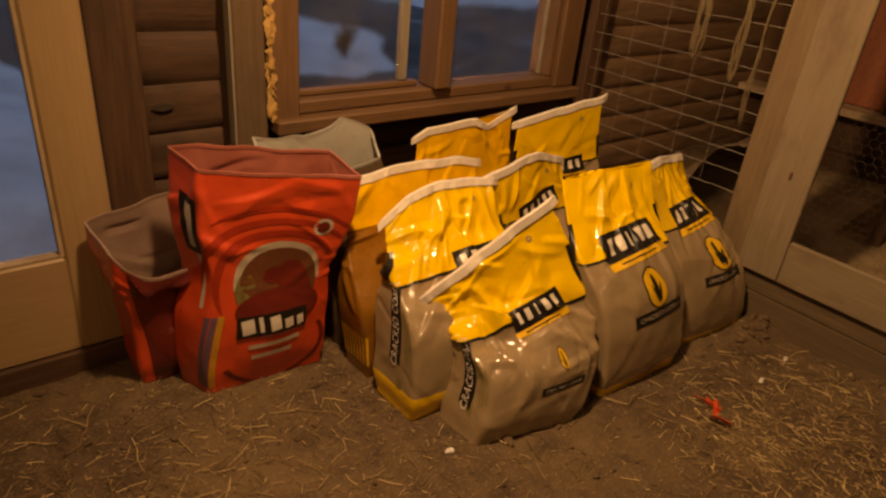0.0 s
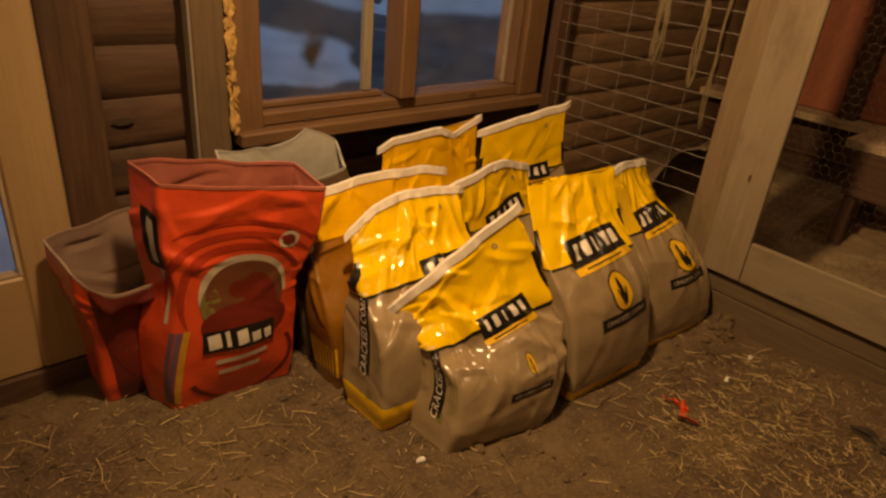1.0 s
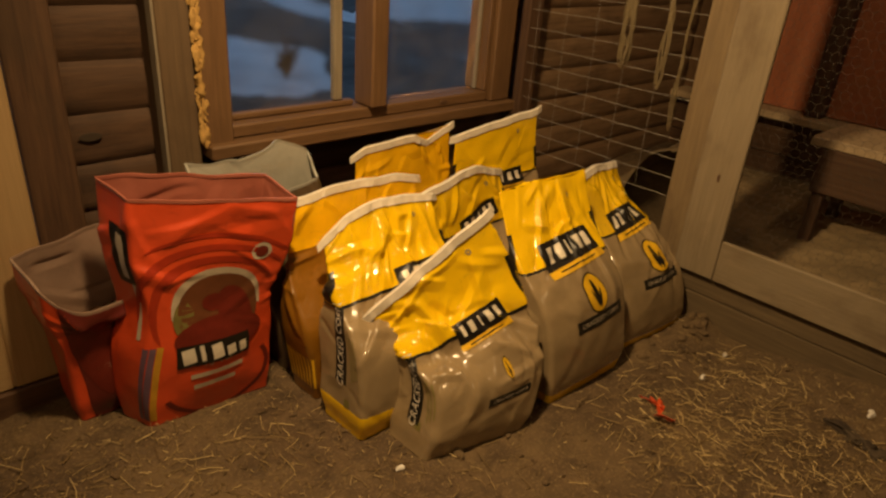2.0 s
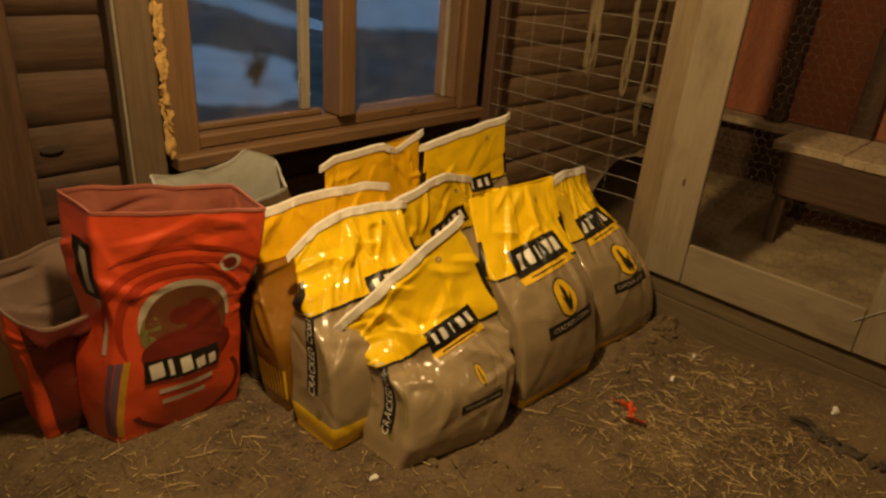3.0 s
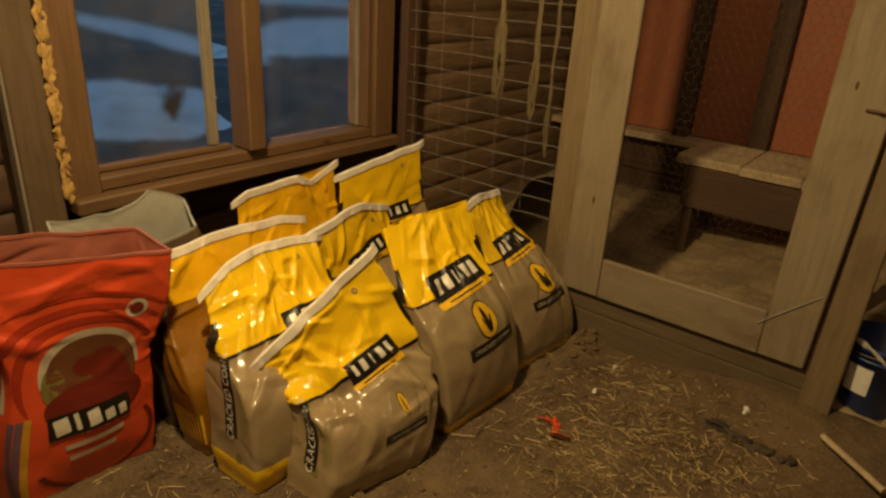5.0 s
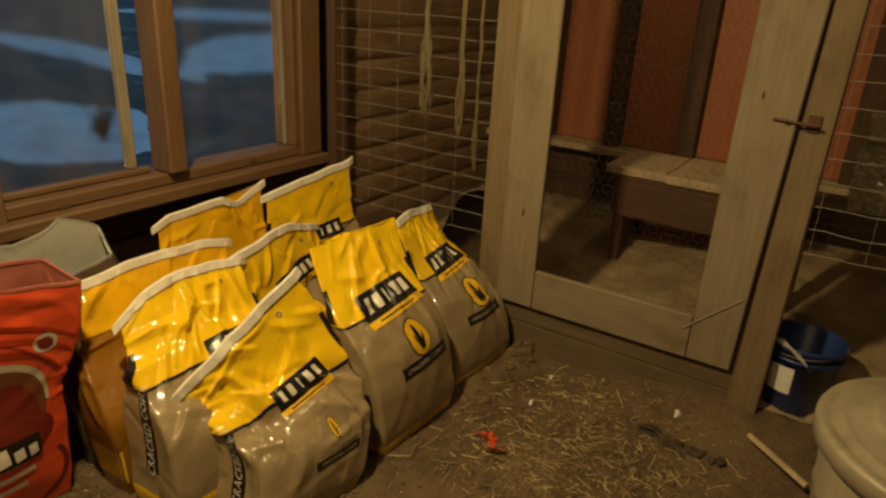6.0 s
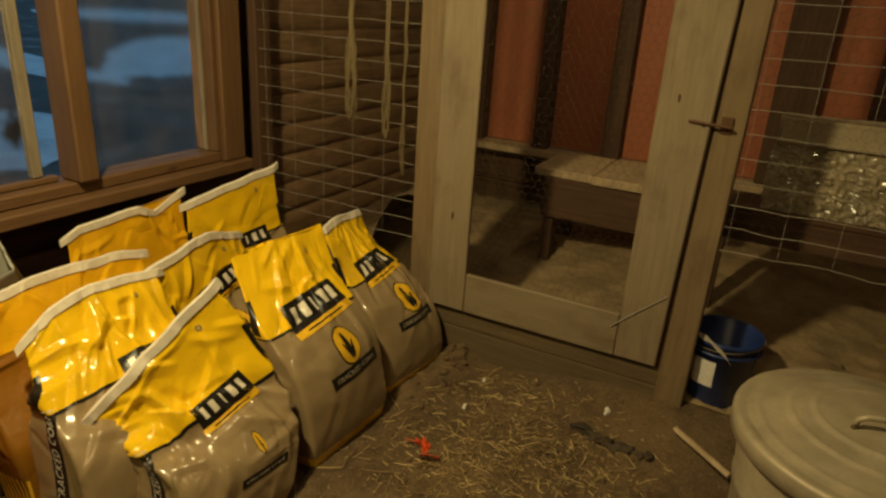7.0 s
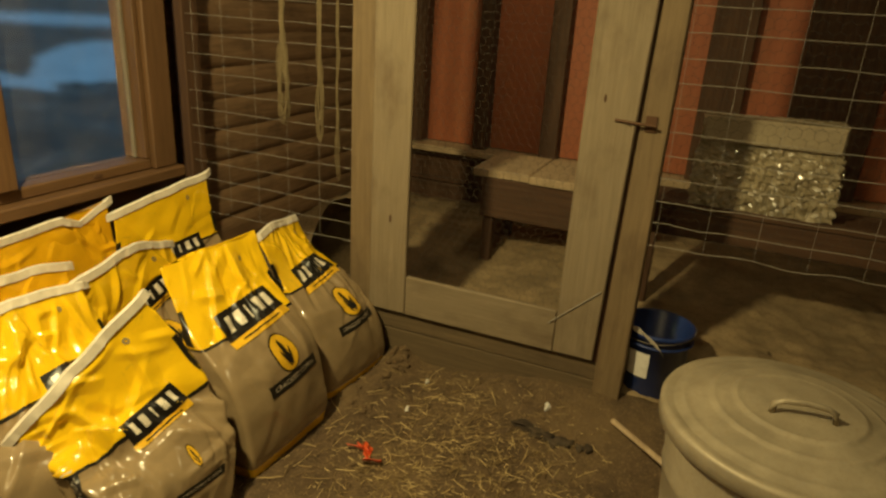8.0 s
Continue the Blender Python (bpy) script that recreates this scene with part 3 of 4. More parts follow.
for k, (y0, y1) in enumerate(((0.36, 0.60), (0.604, 0.86), (0.864, 1.15))):
    board("top_board", (3.32 + 0.02 * k, y0, 0.60), (3.80, y1, 0.64), M_pale, perch, along="x")
# Dark board added for the shade beneath the platform top.
board("front_board", (3.36, 0.40, 0.40), (3.385, 1.10, 0.598), M_dark, perch, along="y")
for y in (0.42, 1.04):
    for x in (3.39, 3.72):
        board("leg", (x, y, 0.08), (x + 0.05, y + 0.05, 0.598), M_dark, perch, along="z")

bm = bmesh.new()
rows = []
for i in range(31):
    row = []
    for k in range(31):
        x, y = 2.60 + 0.5 * i / 30, 1.31 + 0.50 * k / 30
        f = max(0.0, 1 - ((x - 2.68) / 0.34) ** 2 - ((y - 1.37) / 0.30) ** 2)
        row.append(bm.verts.new((x, y, 0.05 + 0.60 * f ** 0.7 + 0.03 * noise.noise((x * 11, y * 11, 1)) + 0.012 * noise.noise((x * 40, y * 40, 4)))))
    rows.append(row)
for p, q in zip(rows, rows[1:]):
    for k in range(30):
        bm.faces.new((p[k], q[k], q[k + 1], p[k + 1]))
tagged(part("soil_mound", bm, M_kick, smooth=True), "mound of grey-brown soil behind the wire mesh", "soil mound")

nest = thing("nest_shelf", "dark wooden shelf on legs", "shelf")
board("top", (2.99, -0.75, 0.69), (3.24, 0.30, 0.715), M_dark, nest, along="y")
board("front_board", (2.995, -0.74, 0.58), (3.015, 0.29, 0.688), M_dark, nest, along="y")
for y in (-0.74, 0.24):
    board("leg", (3.17, y, 0.08), (3.22, y + 0.05, 0.688), M_dark, nest, along="z")


def crumpled_box(sx, sy, sz, amp, seed, cuts=26):
    bm = bmesh.new()
    bmesh.ops.create_cube(bm, size=1.0)
    bmesh.ops.subdivide_edges(bm, edges=bm.edges[:], cuts=cuts, use_grid_fill=True)
    for vtx in bm.verts:
        p = vtx.co.copy()
        q = Vector((p.x * sx, p.y * sy, p.z * sz))
        low = smooth01(0.25, -0.05, p.z)
        d = amp * (0.25 + low) * (abs(noise.noise(q * 40 + Vector((seed, 0, 0)))) + 0.7 * abs(noise.noise(q * 95)))
        vtx.co = q + p.normalized() * d
    return bm


bale = thing("wrapped_bale", "bale of wood shavings in crumpled clear plastic", "shavings bale")
part("wrapping", crumpled_box(0.16, 0.47, 0.33, 0.024, 2, 40), M_wrap, bale, smooth=False, matrix=Matrix.Translation((3.10, -0.105, 0.885)) @ Matrix.Rotation(radians(-2), 4, "X"))
board("card", (2.998, -0.33, 0.965), (3.008, 0.125, 1.055), M_wrap_top, bale, "dusty tan cardboard flap", along="y")

# ---- pail and bin ----
pail = thing("plastic_pail", "dark blue plastic pail with a torn white label", "pail")
pm = Matrix.Translation((2.70, 0.145, 0.055))
part("body", lathe(((0.0, 0.0), (0.098, 0.0), (0.104, 0.01), (0.124, 0.262), (0.131, 0.263), (0.132, 0.275), (0.125, 0.280), (0.120, 0.275), (0.100, 0.014), (0.0, 0.012)), 40), M_blue, pail, smooth=True, matrix=pm)
part("rim_band", lathe(((0.1235, 0.225), (0.130, 0.226), (0.131, 0.235), (0.1245, 0.236)), 40), M_blue, pail, smooth=True, matrix=pm)
bm = bmesh.new()
rows = []
for i in range(9):
    t = radians(138 + i * 5)
    rows.append([bm.verts.new(((0.1075 + 0.078 * z) * math.cos(t), (0.1075 + 0.078 * z) * math.sin(t), z)) for z in (0.105, 0.155, 0.205)])
for p, q in zip(rows, rows[1:]):
    for j in range(2):
        bm.faces.new((p[j], q[j], q[j + 1], p[j + 1]))
label_ob = part("label", bm, M_scrap, pail, "torn white paper label", matrix=pm)
for z, t0, t1 in ((0.182, 142, 172), (0.165, 142, 166)):
    bm = bmesh.new()
    rows = [[bm.verts.new(((0.1085 + 0.078 * zz) * math.cos(radians(t)), (0.1085 + 0.078 * zz) * math.sin(radians(t)), zz)) for zz in (z, z + 0.010)] for t in range(t0, t1 + 1, 3)]
    for p, q in zip(rows, rows[1:]):
        bm.faces.new((p[0], q[0], q[1], p[1]))
    part("print_bar", bm, M_swirl, label_ob, "faded red print", matrix=pm)
bm = bmesh.new()
rows = []
for k, (x, y, z) in enumerate(((-0.10, 0.105, 0.300), (-0.118, 0.075, 0.292), (-0.124, 0.048, 0.288), (-0.132, 0.020, 0.272), (-0.137, -0.008, 0.255), (-0.139, -0.030, 0.236))):
    wide = Vector((0.004, 0.011, 0.013)) * (0.7 + 0.12 * k)
    c = Vector((x, y, z)) + Vector((0.003 * (-1) ** k, 0, 0))
    rows.append([bm.verts.new(c - wide), bm.verts.new(c + Vector((-0.003, 0, 0))), bm.verts.new(c + wide)])
for p, q in zip(rows, rows[1:]):
    for j in range(2):
        bm.faces.new((p[j], q[j], q[j + 1], p[j + 1]))
bmesh.ops.solidify(bm, geom=bm.faces[:], thickness=0.0012)
part("tape", bm, M_tape, pail, "strip of pale paper tape", matrix=pm)
bm = bmesh.new()
tube_into(bm, [(-0.128 * math.cos(t), 0.128 * math.sin(t) * 1.02, 0.268 - 0.02 * math.sin(t + 1)) for t in (radians(-90 + 12 * k) for k in range(16))], 0.0022, 5)
part("bail_handle", bm, M_steel, pail, "thin wire handle", matrix=pm)

bin_ = thing("dustbin", "galvanised metal dustbin with a ribbed lid", "dustbin")
bmx = Matrix.Translation((1.855, -0.205, -0.010))
part("body", lathe(((0.0, 0.012), (0.21, 0.012), (0.215, 0.0), (0.222, 0.02), (0.238, 0.18), (0.243, 0.19), (0.240, 0.20), (0.253, 0.38), (0.258, 0.39), (0.255, 0.40), (0.268, 0.53)), 64), M_zinc, bin_, smooth=True, matrix=bmx)
prof = [(0.284, 0.520), (0.287, 0.522), (0.288, 0.556), (0.284, 0.564), (0.274, 0.566)]
for r in np.linspace(0.262, 0.0, 90):
    z = 0.566 + 0.045 * (1 - (r / 0.27) ** 2)
    z += 0.0018 * sum(math.exp(-((r - rr) / 0.007) ** 2) for rr in (0.238, 0.178, 0.130))
    z += 0.003 * (smooth01(0.190, 0.172, r) + smooth01(0.143, 0.126, r)) - 0.004
    prof.append((float(r), z))
bm = lathe(prof, 96)
for vv in bm.verts:
    if vv.co.xy.length < 0.262:
        vv.co.z += 0.004 * noise.noise(vv.co * 7) + 0.0015 * noise.noise(vv.co * 22)
lid = part("lid", bm, M_zinc, bin_, smooth=True, matrix=bmx)
bm = bmesh.new()
h0, h1 = Vector((-0.065, 0.062, 0.604)), Vector((-0.055, -0.062, 0.604))
tube_into(bm, [h0, h0 + Vector((-0.002, -0.004, 0.028)), h0 + Vector((0, -0.02, 0.036)), (h0 + h1) / 2 + Vector((0, 0, 0.040)), h1 + Vector((0, 0.02, 0.036)), h1 + Vector((0, 0.004, 0.028)), h1], 0.007, 8)
part("lid_handle", bm, M_zinc, lid, "dusty bent strap handle", True)

# ---- bags ----
class Sack:
    """A filled bag lofted from its base to its top edge; a runs once round from the front's middle to the right, v up from the base."""

    NA, NV = 208, 152

    def __init__(self, base, yaw, W, D, top_c, top_u, top_n, Wt, Dt, fill=0.6, waist=0.0, bulge=0.02, crease=0.008, seed=0.0, lean=0.35, crease_from=0.45, sag=0.0, ragged=0.0, belly=0.0, shear=0.0, sway=(0, 0, 0),
                 folds=0, overhang=0.0, bend=(), dip=0.0, peak=None, marks=()):
        c, s = math.cos(radians(yaw)), math.sin(radians(yaw))
        u0, n0 = Vector((c, s, 0)), (Vector((-s, c, 0)) + Vector((c, s, 0)) * shear).normalized()
        u1, n1 = Vector(top_u).normalized(), Vector(top_n).normalized()
        B, T = Vector(base), Vector(top_c)
        p1, p2 = B + Vector((0, 0, T.z * 0.45)), T - Vector((T.x - B.x, T.y - B.y, 0)) * lean - Vector((0, 0, T.z * 0.33)) + Vector(sway)
        p1 = p1 + Vector(sway)
        NA, NV = self.NA, self.NV
        self.W, self.D = W, D
        P = np.zeros((NV + 1, NA, 3))
        for j in range(NV + 1):
            v = j / NV
            k = smooth01(0.05, 1.0, v)
            C = B * (1 - v) ** 3 + p1 * 3 * v * (1 - v) ** 2 + p2 * 3 * v * v * (1 - v) + T * v ** 3
            ku = smooth01(0.25, 1.0, v)
            U, N = u0.lerp(u1, ku).normalized(), n0.lerp(n1, ku).normalized()
            full = 1 - smooth01(fill - 0.32, fill + 0.06, v)
            w = (W * (1 - k) + Wt * k) * (1 - waist * math.exp(-((v - 0.5) / 0.16) ** 2))
            w *= 1 + belly * math.sin(math.pi * v) ** 2
            d = Dt + (D - Dt) * full
            tuck = (1 - smooth01(0.0, 0.13, v)) ** 2
            w, d = w * (1 - 0.04 * tuck), d * (1 - 0.12 * tuck)
            rc = max(0.002, min(0.011 * (0.35 + full), d / 2 - 0.0005, w / 2 - 0.001))
            for i in range(NA):
                x, y = self.round_rect(i / NA, w, d, rc)
                swell = bulge * full * math.sin(math.pi * min(1, v / fill)) * math.cos(math.pi * max(-0.5, min(0.5, x / w)))
                y += math.copysign(swell, y) if abs(y) > 1e-4 else 0
                q = C + U * x + N * y
                if sag:
                    q = q - Vector((0, 0, sag * (2 * x / w) ** 2 * smooth01(0.55, 1, v)))
                if bend:
                    q = q + Vector((0, 0, float(np.interp(x / w + 0.5, [b_[0] for b_ in bend], [b_[1] for b_ in bend])) * smooth01(0.6, 1, v)))
                if dip and y < 0:
                    q = q + (Vector((0, 0, -dip)) - N * dip * 0.5) * smooth01(0.55, 1, v) * (1 - (2 * abs(x) / w) ** 4)
                if peak and y > 0:
                    q = q + Vector((0, 0, peak[1] * max(0.0, 1 - abs(x / w + 0.5 - peak[0]) / peak[2]) * smooth01(0.6, 1, v)))
                if ragged:
                    q = q + Vector((0, 0, ragged * noise.noise((x * 9, y * 9, seed)) * smooth01(0.6, 1, v))) + N * (ragged * 0.6 * noise.noise((x * 11, y * 4, seed + 5)) * smooth01(0.55, 1, v))
                P[j, i] = q
        # soft hollows, then sharp-crested folds along the normal
        nrm = self.normals(P)
        around, tall = 2 * (W + D), 0.65
        X = np.array([(i / NA if i <= NA // 2 else i / NA - 1) * around for i in range(NA)])[None, :]
        V = (np.arange(NV + 1) / NV)[:, None]
        H = np.zeros((NV + 1, NA))
        for j in range(NV + 1):
            for i in range(NA):
                q = Vector(P[j, i])
                H[j, i] = 0.006 * noise.noise(q * 6 + Vector((seed, 0, 0))) + 0.0024 * noise.noise(q * 15 + Vector((3, seed, 1)))
        rng = random.Random(int(seed * 1000))
        for k in range(folds + folds // 2):
            loose_fold = k < folds
            cx = rng.uniform(-0.5, 0.5) * around
            cy = (rng.uniform(crease_from, 1.05) if loose_fold else rng.uniform(0.04, crease_from + 0.08)) * tall
            turn = rng.choice((rng.gauss(0.9, 0.3), rng.gauss(-0.8, 0.3), rng.gauss(1.55, 0.25), rng.gauss(0.0, 0.35)))
            run, w0, w1 = rng.uniform(0.04, 0.16), rng.uniform(0.008, 0.030), rng.uniform(0.012, 0.05)
            deep = crease * rng.uniform(0.15, 0.62) * rng.choice((1, 1, 1, -0.8)) * (1.0 if loose_fold else 0.22)
            dx = (X - cx + around / 2) % around - around / 2
            dy = V * tall - cy
            along = dx * math.cos(turn) + dy * math.sin(turn)
            off = -dx * math.sin(turn) + dy * math.cos(turn) + rng.uniform(-1.5, 1.5) * along ** 2
            H += deep * np.clip(1 - np.abs(off) / np.where(off > 0, w0, w1), 0, 1) * np.clip(1 - (along / run) ** 2, 0, 1)
        # large folds: across from the front's middle, height, turn, half length, steep and flat side, depth
        for mx, mv, turn, run, w0, w1, deep in marks:
            dx, dy = X - mx, (V - mv) * tall
            along = dx * math.cos(radians(turn)) + dy * math.sin(radians(turn))
            off = -dx * math.sin(radians(turn)) + dy * math.cos(radians(turn))
            H += deep * np.clip(1 - np.abs(off) / np.where(off > 0, w0, w1), 0, 1) * np.clip(1 - (along / run) ** 2, 0, 1)
        if overhang:
            edge = crease_from + 0.24
            front = np.clip(np.cos(X / around * 2 * math.pi) + 0.5, 0, 1)
            H += front * overhang * (np.exp(-((V - edge - 0.07) / 0.07) ** 2) - 0.7 * np.exp(-((V - edge + 0.035) / 0.035) ** 2))
        fade = np.clip(V / 0.10, 0, 1) * (1 - 0.75 * np.clip((V - 0.90) / 0.10, 0, 1))
        P = P + nrm * (H * fade)[:, :, None]
        P[:, :, 2] = np.maximum(P[:, :, 2], 0.0)
        self.P, self.nrm = P, self.normals(P)
        mid = P[:, 0, :]
        self.length = float(np.sum(np.linalg.norm(np.diff(mid, axis=0), axis=1)))
        self.around = 2 * (W + D)

    @staticmethod
    def round_rect(a, w, d, rc):
        """Point at the fraction a of a rounded rectangle's outline, from the front's middle to the right."""
        fx, fy, arc = w / 2 - rc, d / 2 - rc, math.pi * rc / 2
        s = (a % 1.0) * (4 * fx + 4 * fy + 4 * arc)
        legs = ((fx, "f"), (arc, "c1"), (2 * fy, "r"), (arc, "c2"), (2 * fx, "b"), (arc, "c3"), (2 * fy, "l"), (arc, "c4"), (fx, "g"))
        for size, leg in legs:
            if s <= size or leg == "g":
                break
            s -= size
        t = s / rc if rc else 0
        return {"f": lambda: (s, -d / 2), "c1": lambda: (fx + rc * math.sin(t), -fy - rc * math.cos(t)), "r": lambda: (w / 2, -fy + s),
                "c2": lambda: (fx + rc * math.cos(t), fy + rc * math.sin(t)), "b": lambda: (fx - s, d / 2),
                "c3": lambda: (-fx - rc * math.sin(t), fy + rc * math.cos(t)), "l": lambda: (-w / 2, fy - s),
                "c4": lambda: (-fx - rc * math.cos(t), -fy - rc * math.sin(t)), "g": lambda: (-fx + s, -d / 2)}[leg]()

    @staticmethod
    def normals(P):
        da = np.roll(P, -1, axis=1) - np.roll(P, 1, axis=1)
        dv = np.gradient(P, axis=0)
        n = np.cross(da, dv)
        n /= np.maximum(np.linalg.norm(n, axis=2, keepdims=True), 1e-9)
        return n

    def at(self, a, v, lift=0.0):
        i, j = (a % 1.0) * self.NA, min(max(v, 0.0), 1.0) * self.NV
        i0, j0 = int(i), min(int(j), self.NV - 1)
        fi, fj = i - i0, j - j0
        i1 = (i0 + 1) % self.NA
        i0 %= self.NA
        w = ((1 - fj) * (1 - fi), (1 - fj) * fi, fj * (1 - fi), fj * fi)
        idx = ((j0, i0), (j0, i1), (j0 + 1, i0), (j0 + 1, i1))
        p = sum(k * self.P[q] for k, q in zip(w, idx))
        m = sum(k * self.nrm[q] for k, q in zip(w, idx))
        return p + m * lift

    def skin(self, name, mats, bands, parent, open_top=False, inner=None, label="", depth=0.45):
        """bands: (v from which, material number)."""
        NA, NV = self.NA, self.NV
        verts = [tuple(p) for p in self.P.reshape(-1, 3)]
        faces, which = [], []
        for j in range(NV):
            v = (j + 0.5) / NV
            m = [k for start, k in bands if v >= start][-1]
            for i in range(NA):
                faces.append((j * NA + i, j * NA + (i + 1) % NA, (j + 1) * NA + (i + 1) % NA, (j + 1) * NA + i))
                which.append(m)
        c = len(verts)
        verts.append(tuple(self.P[0].mean(axis=0)))
        for i in range(NA):
            faces.append((i, c, (i + 1) % NA))
            which.append(bands[0][1])
        if not open_top:
            for i in range(NA // 2):
                a, b2 = NV * NA + i, NV * NA + i + 1
                faces.append((a, b2, NV * NA + (NA - i - 1) % NA, NV * NA + (NA - i) % NA)) if i not in (0, NA // 2) and NA - i - 1 != i + 1 else None
                which.append(bands[-1][1]) if len(faces) > len(which) else None
        me = bpy.data.meshes.new(name)
        me.from_pydata(verts, [], faces)
        me.validate()
        ob = part_mesh(name, me, mats, parent, label, True)
        if len(me.polygons) == len(which):
            me.polygons.foreach_set("material_index", which)
        if inner:
            low = int(NV * depth)
            vs, fs = [], []
            for j in range(low, NV + 1):
                shrink = 0.0035
                for i in range(NA):
                    vs.append(tuple(self.P[j, i] - self.nrm[j, i] * shrink))
            for j in range(NV - low):
                for i in range(NA):
                    fs.append((j * NA + i, (j + 1) * NA + i, (j + 1) * NA + (i + 1) % NA, j * NA + (i + 1) % NA))
            me2 = bpy.data.meshes.new("lining")
            me2.from_pydata(vs, [], fs)
            part_mesh("lining", me2, inner, parent, "", True)
            ring = [Vector(p) for p in vs[:NA]]
            mid = sum(ring, Vector()) / NA
            bm = bmesh.new()
            rings = [[bm.verts.new(mid.lerp(p, f) + Vector((0, 0, 0.03 * (1 - f) + 0.006 * noise.noise(p * f * 60)))) for p in ring] for f in (1.0, 0.75, 0.5, 0.25, 0.05)]
            for p, q in zip(rings, rings[1:]):
                for i in range(NA):
                    bm.faces.new((p[i], p[(i + 1) % NA], q[(i + 1) % NA], q[i]))
            bm.faces.new(rings[-1])
            part("contents", bm, M_grain, parent, "brown dry feed")
            bm = bmesh.new()
            rim = [[bm.verts.new(self.P[NV, i] + self.nrm[NV, i] * o + np.array((0, 0, z))) for i in range(NA)] for o, z in ((0.0015, -0.006), (0.0015, 0.002), (-0.005, 0.002), (-0.005, -0.006))]
            for p, q in zip(rim, rim[1:]):
                for i in range(NA):
                    bm.faces.new((p[i], p[(i + 1) % NA], q[(i + 1) % NA], q[i]))
            part("rim", bm, inner, parent)
        return ob

    def patch(self, name, pts, faces, a0, v0, mat, parent, lift=0.0012, turn=0.0, label=""):
        """A printed shape, flat points in metres about (a0, v0), laid on the skin."""
        c, s = math.cos(radians(turn)), math.sin(radians(turn))
        out = []
        for x, y in pts:
            x, y = x * c - y * s, x * s + y * c
            out.append(tuple(self.at(a0 + x / self.around, v0 + y / self.length, lift)))
        me = bpy.data.meshes.new(name)
        me.from_pydata(out, [], faces)
        return part_mesh(name, me, mat, parent, label, True)

    def rect(self, name, w, h, a0, v0, mat, parent, lift=0.0012, turn=0.0, label=""):
        nx, ny = max(2, int(w / 0.006)), max(2, int(h / 0.006))
        pts = [(w * (i / nx - 0.5), h * (j / ny - 0.5)) for j in range(ny + 1) for i in range(nx + 1)]
        faces = [(j * (nx + 1) + i, j * (nx + 1) + i + 1, (j + 1) * (nx + 1) + i + 1, (j + 1) * (nx + 1) + i) for j in range(ny) for i in range(nx)]
        return self.patch(name, pts, faces, a0, v0, mat, parent, lift, turn, label)

    def disc(self, name, rx, ry, a0, v0, mat, parent, lift=0.0012, hole=0.0, turn=0.0, t0=0, t1=360, label="", taper=False):
        seg, rings = 48, max(3, int(max(rx, ry) * (1 - hole) / 0.007))
        pts, faces = [], []
        for k in range(seg + 1):
            t = radians(t0 + (t1 - t0) * k / seg)
            thin = math.sin(math.pi * k / seg) ** 0.5 if taper else 1.0
            for j in range(rings + 1):
                f = 1 - (1 - hole) * thin * (1 - j / rings)
                pts.append((rx * f * math.cos(t), ry * f * math.sin(t)))
        for k in range(seg):
            for j in range(rings):
                a = k * (rings + 1) + j
                faces.append((a, a + 1, a + rings + 2, a + rings + 1))
        return self.patch(name, pts, faces, a0, v0, mat, parent, lift, turn, label)

    def words(self, text, size, a0, v0, mat, parent, turn=0.0, lift=0.0028, stretch=1.0):
        cu = bpy.data.curves.new("lettering", "FONT")
        cu.body, cu.size, cu.align_x, cu.align_y = text, size, "CENTER", "CENTER"
        cu.resolution_u, cu.space_character = 3, 1.08
        tmp = bpy.data.objects.new("lettering_form", cu)
        me = tmp.to_mesh()
        pts = [(vv.co.x * stretch, vv.co.y) for vv in me.vertices]
        faces = [tuple(p.vertices) for p in me.polygons]
        tmp.to_mesh_clear()
        bpy.data.objects.remove(tmp)
        bpy.data.curves.remove(cu)
        return self.patch("lettering", pts, faces, a0, v0, mat, parent, lift, turn)

    def tape(self, parent, width=0.026, over=0.020):
        """The stitched tape that closes the top, folded over it."""
        NV, NA = self.NV, self.NA
        bm = bmesh.new()
        half = NA // 2
        cols = []
        for i in range(-NA // 4, NA // 4 + 1):
            f, g = i % NA, (half - i) % NA
            up = Vector(self.P[NV, f] - self.P[NV - 4, f]).normalized()
            top = Vector((self.P[NV, f] + self.P[NV, g]) / 2) + up * 0.004
            fr, bk = Vector(self.at(f / NA, 1.0 - width / self.length, 0.0045)), Vector(self.at(g / NA, 1.0 - width / self.length, 0.0045))
            nf, nb = Vector(self.nrm[NV - 2, f]), Vector(self.nrm[NV - 2, g])
            cols.append([bm.verts.new(p) for p in (fr, Vector(self.P[NV, f]) + nf * 0.0045, top, Vector(self.P[NV, g]) + nb * 0.0045, bk)])
        e0, e1 = (cols[0], cols[1]), (cols[-1], cols[-2])
        for near, inner in (e0, e1):
            d = (near[2].co - inner[2].co).normalized()
            for vv in near:
                vv.co += d * over
        for p, q in zip(cols, cols[1:]):
            for k in range(4):
                bm.faces.new((p[k], q[k], q[k + 1], p[k + 1]))
        return part("seam_tape", bm, M_tape, parent, "white stitched paper tape")


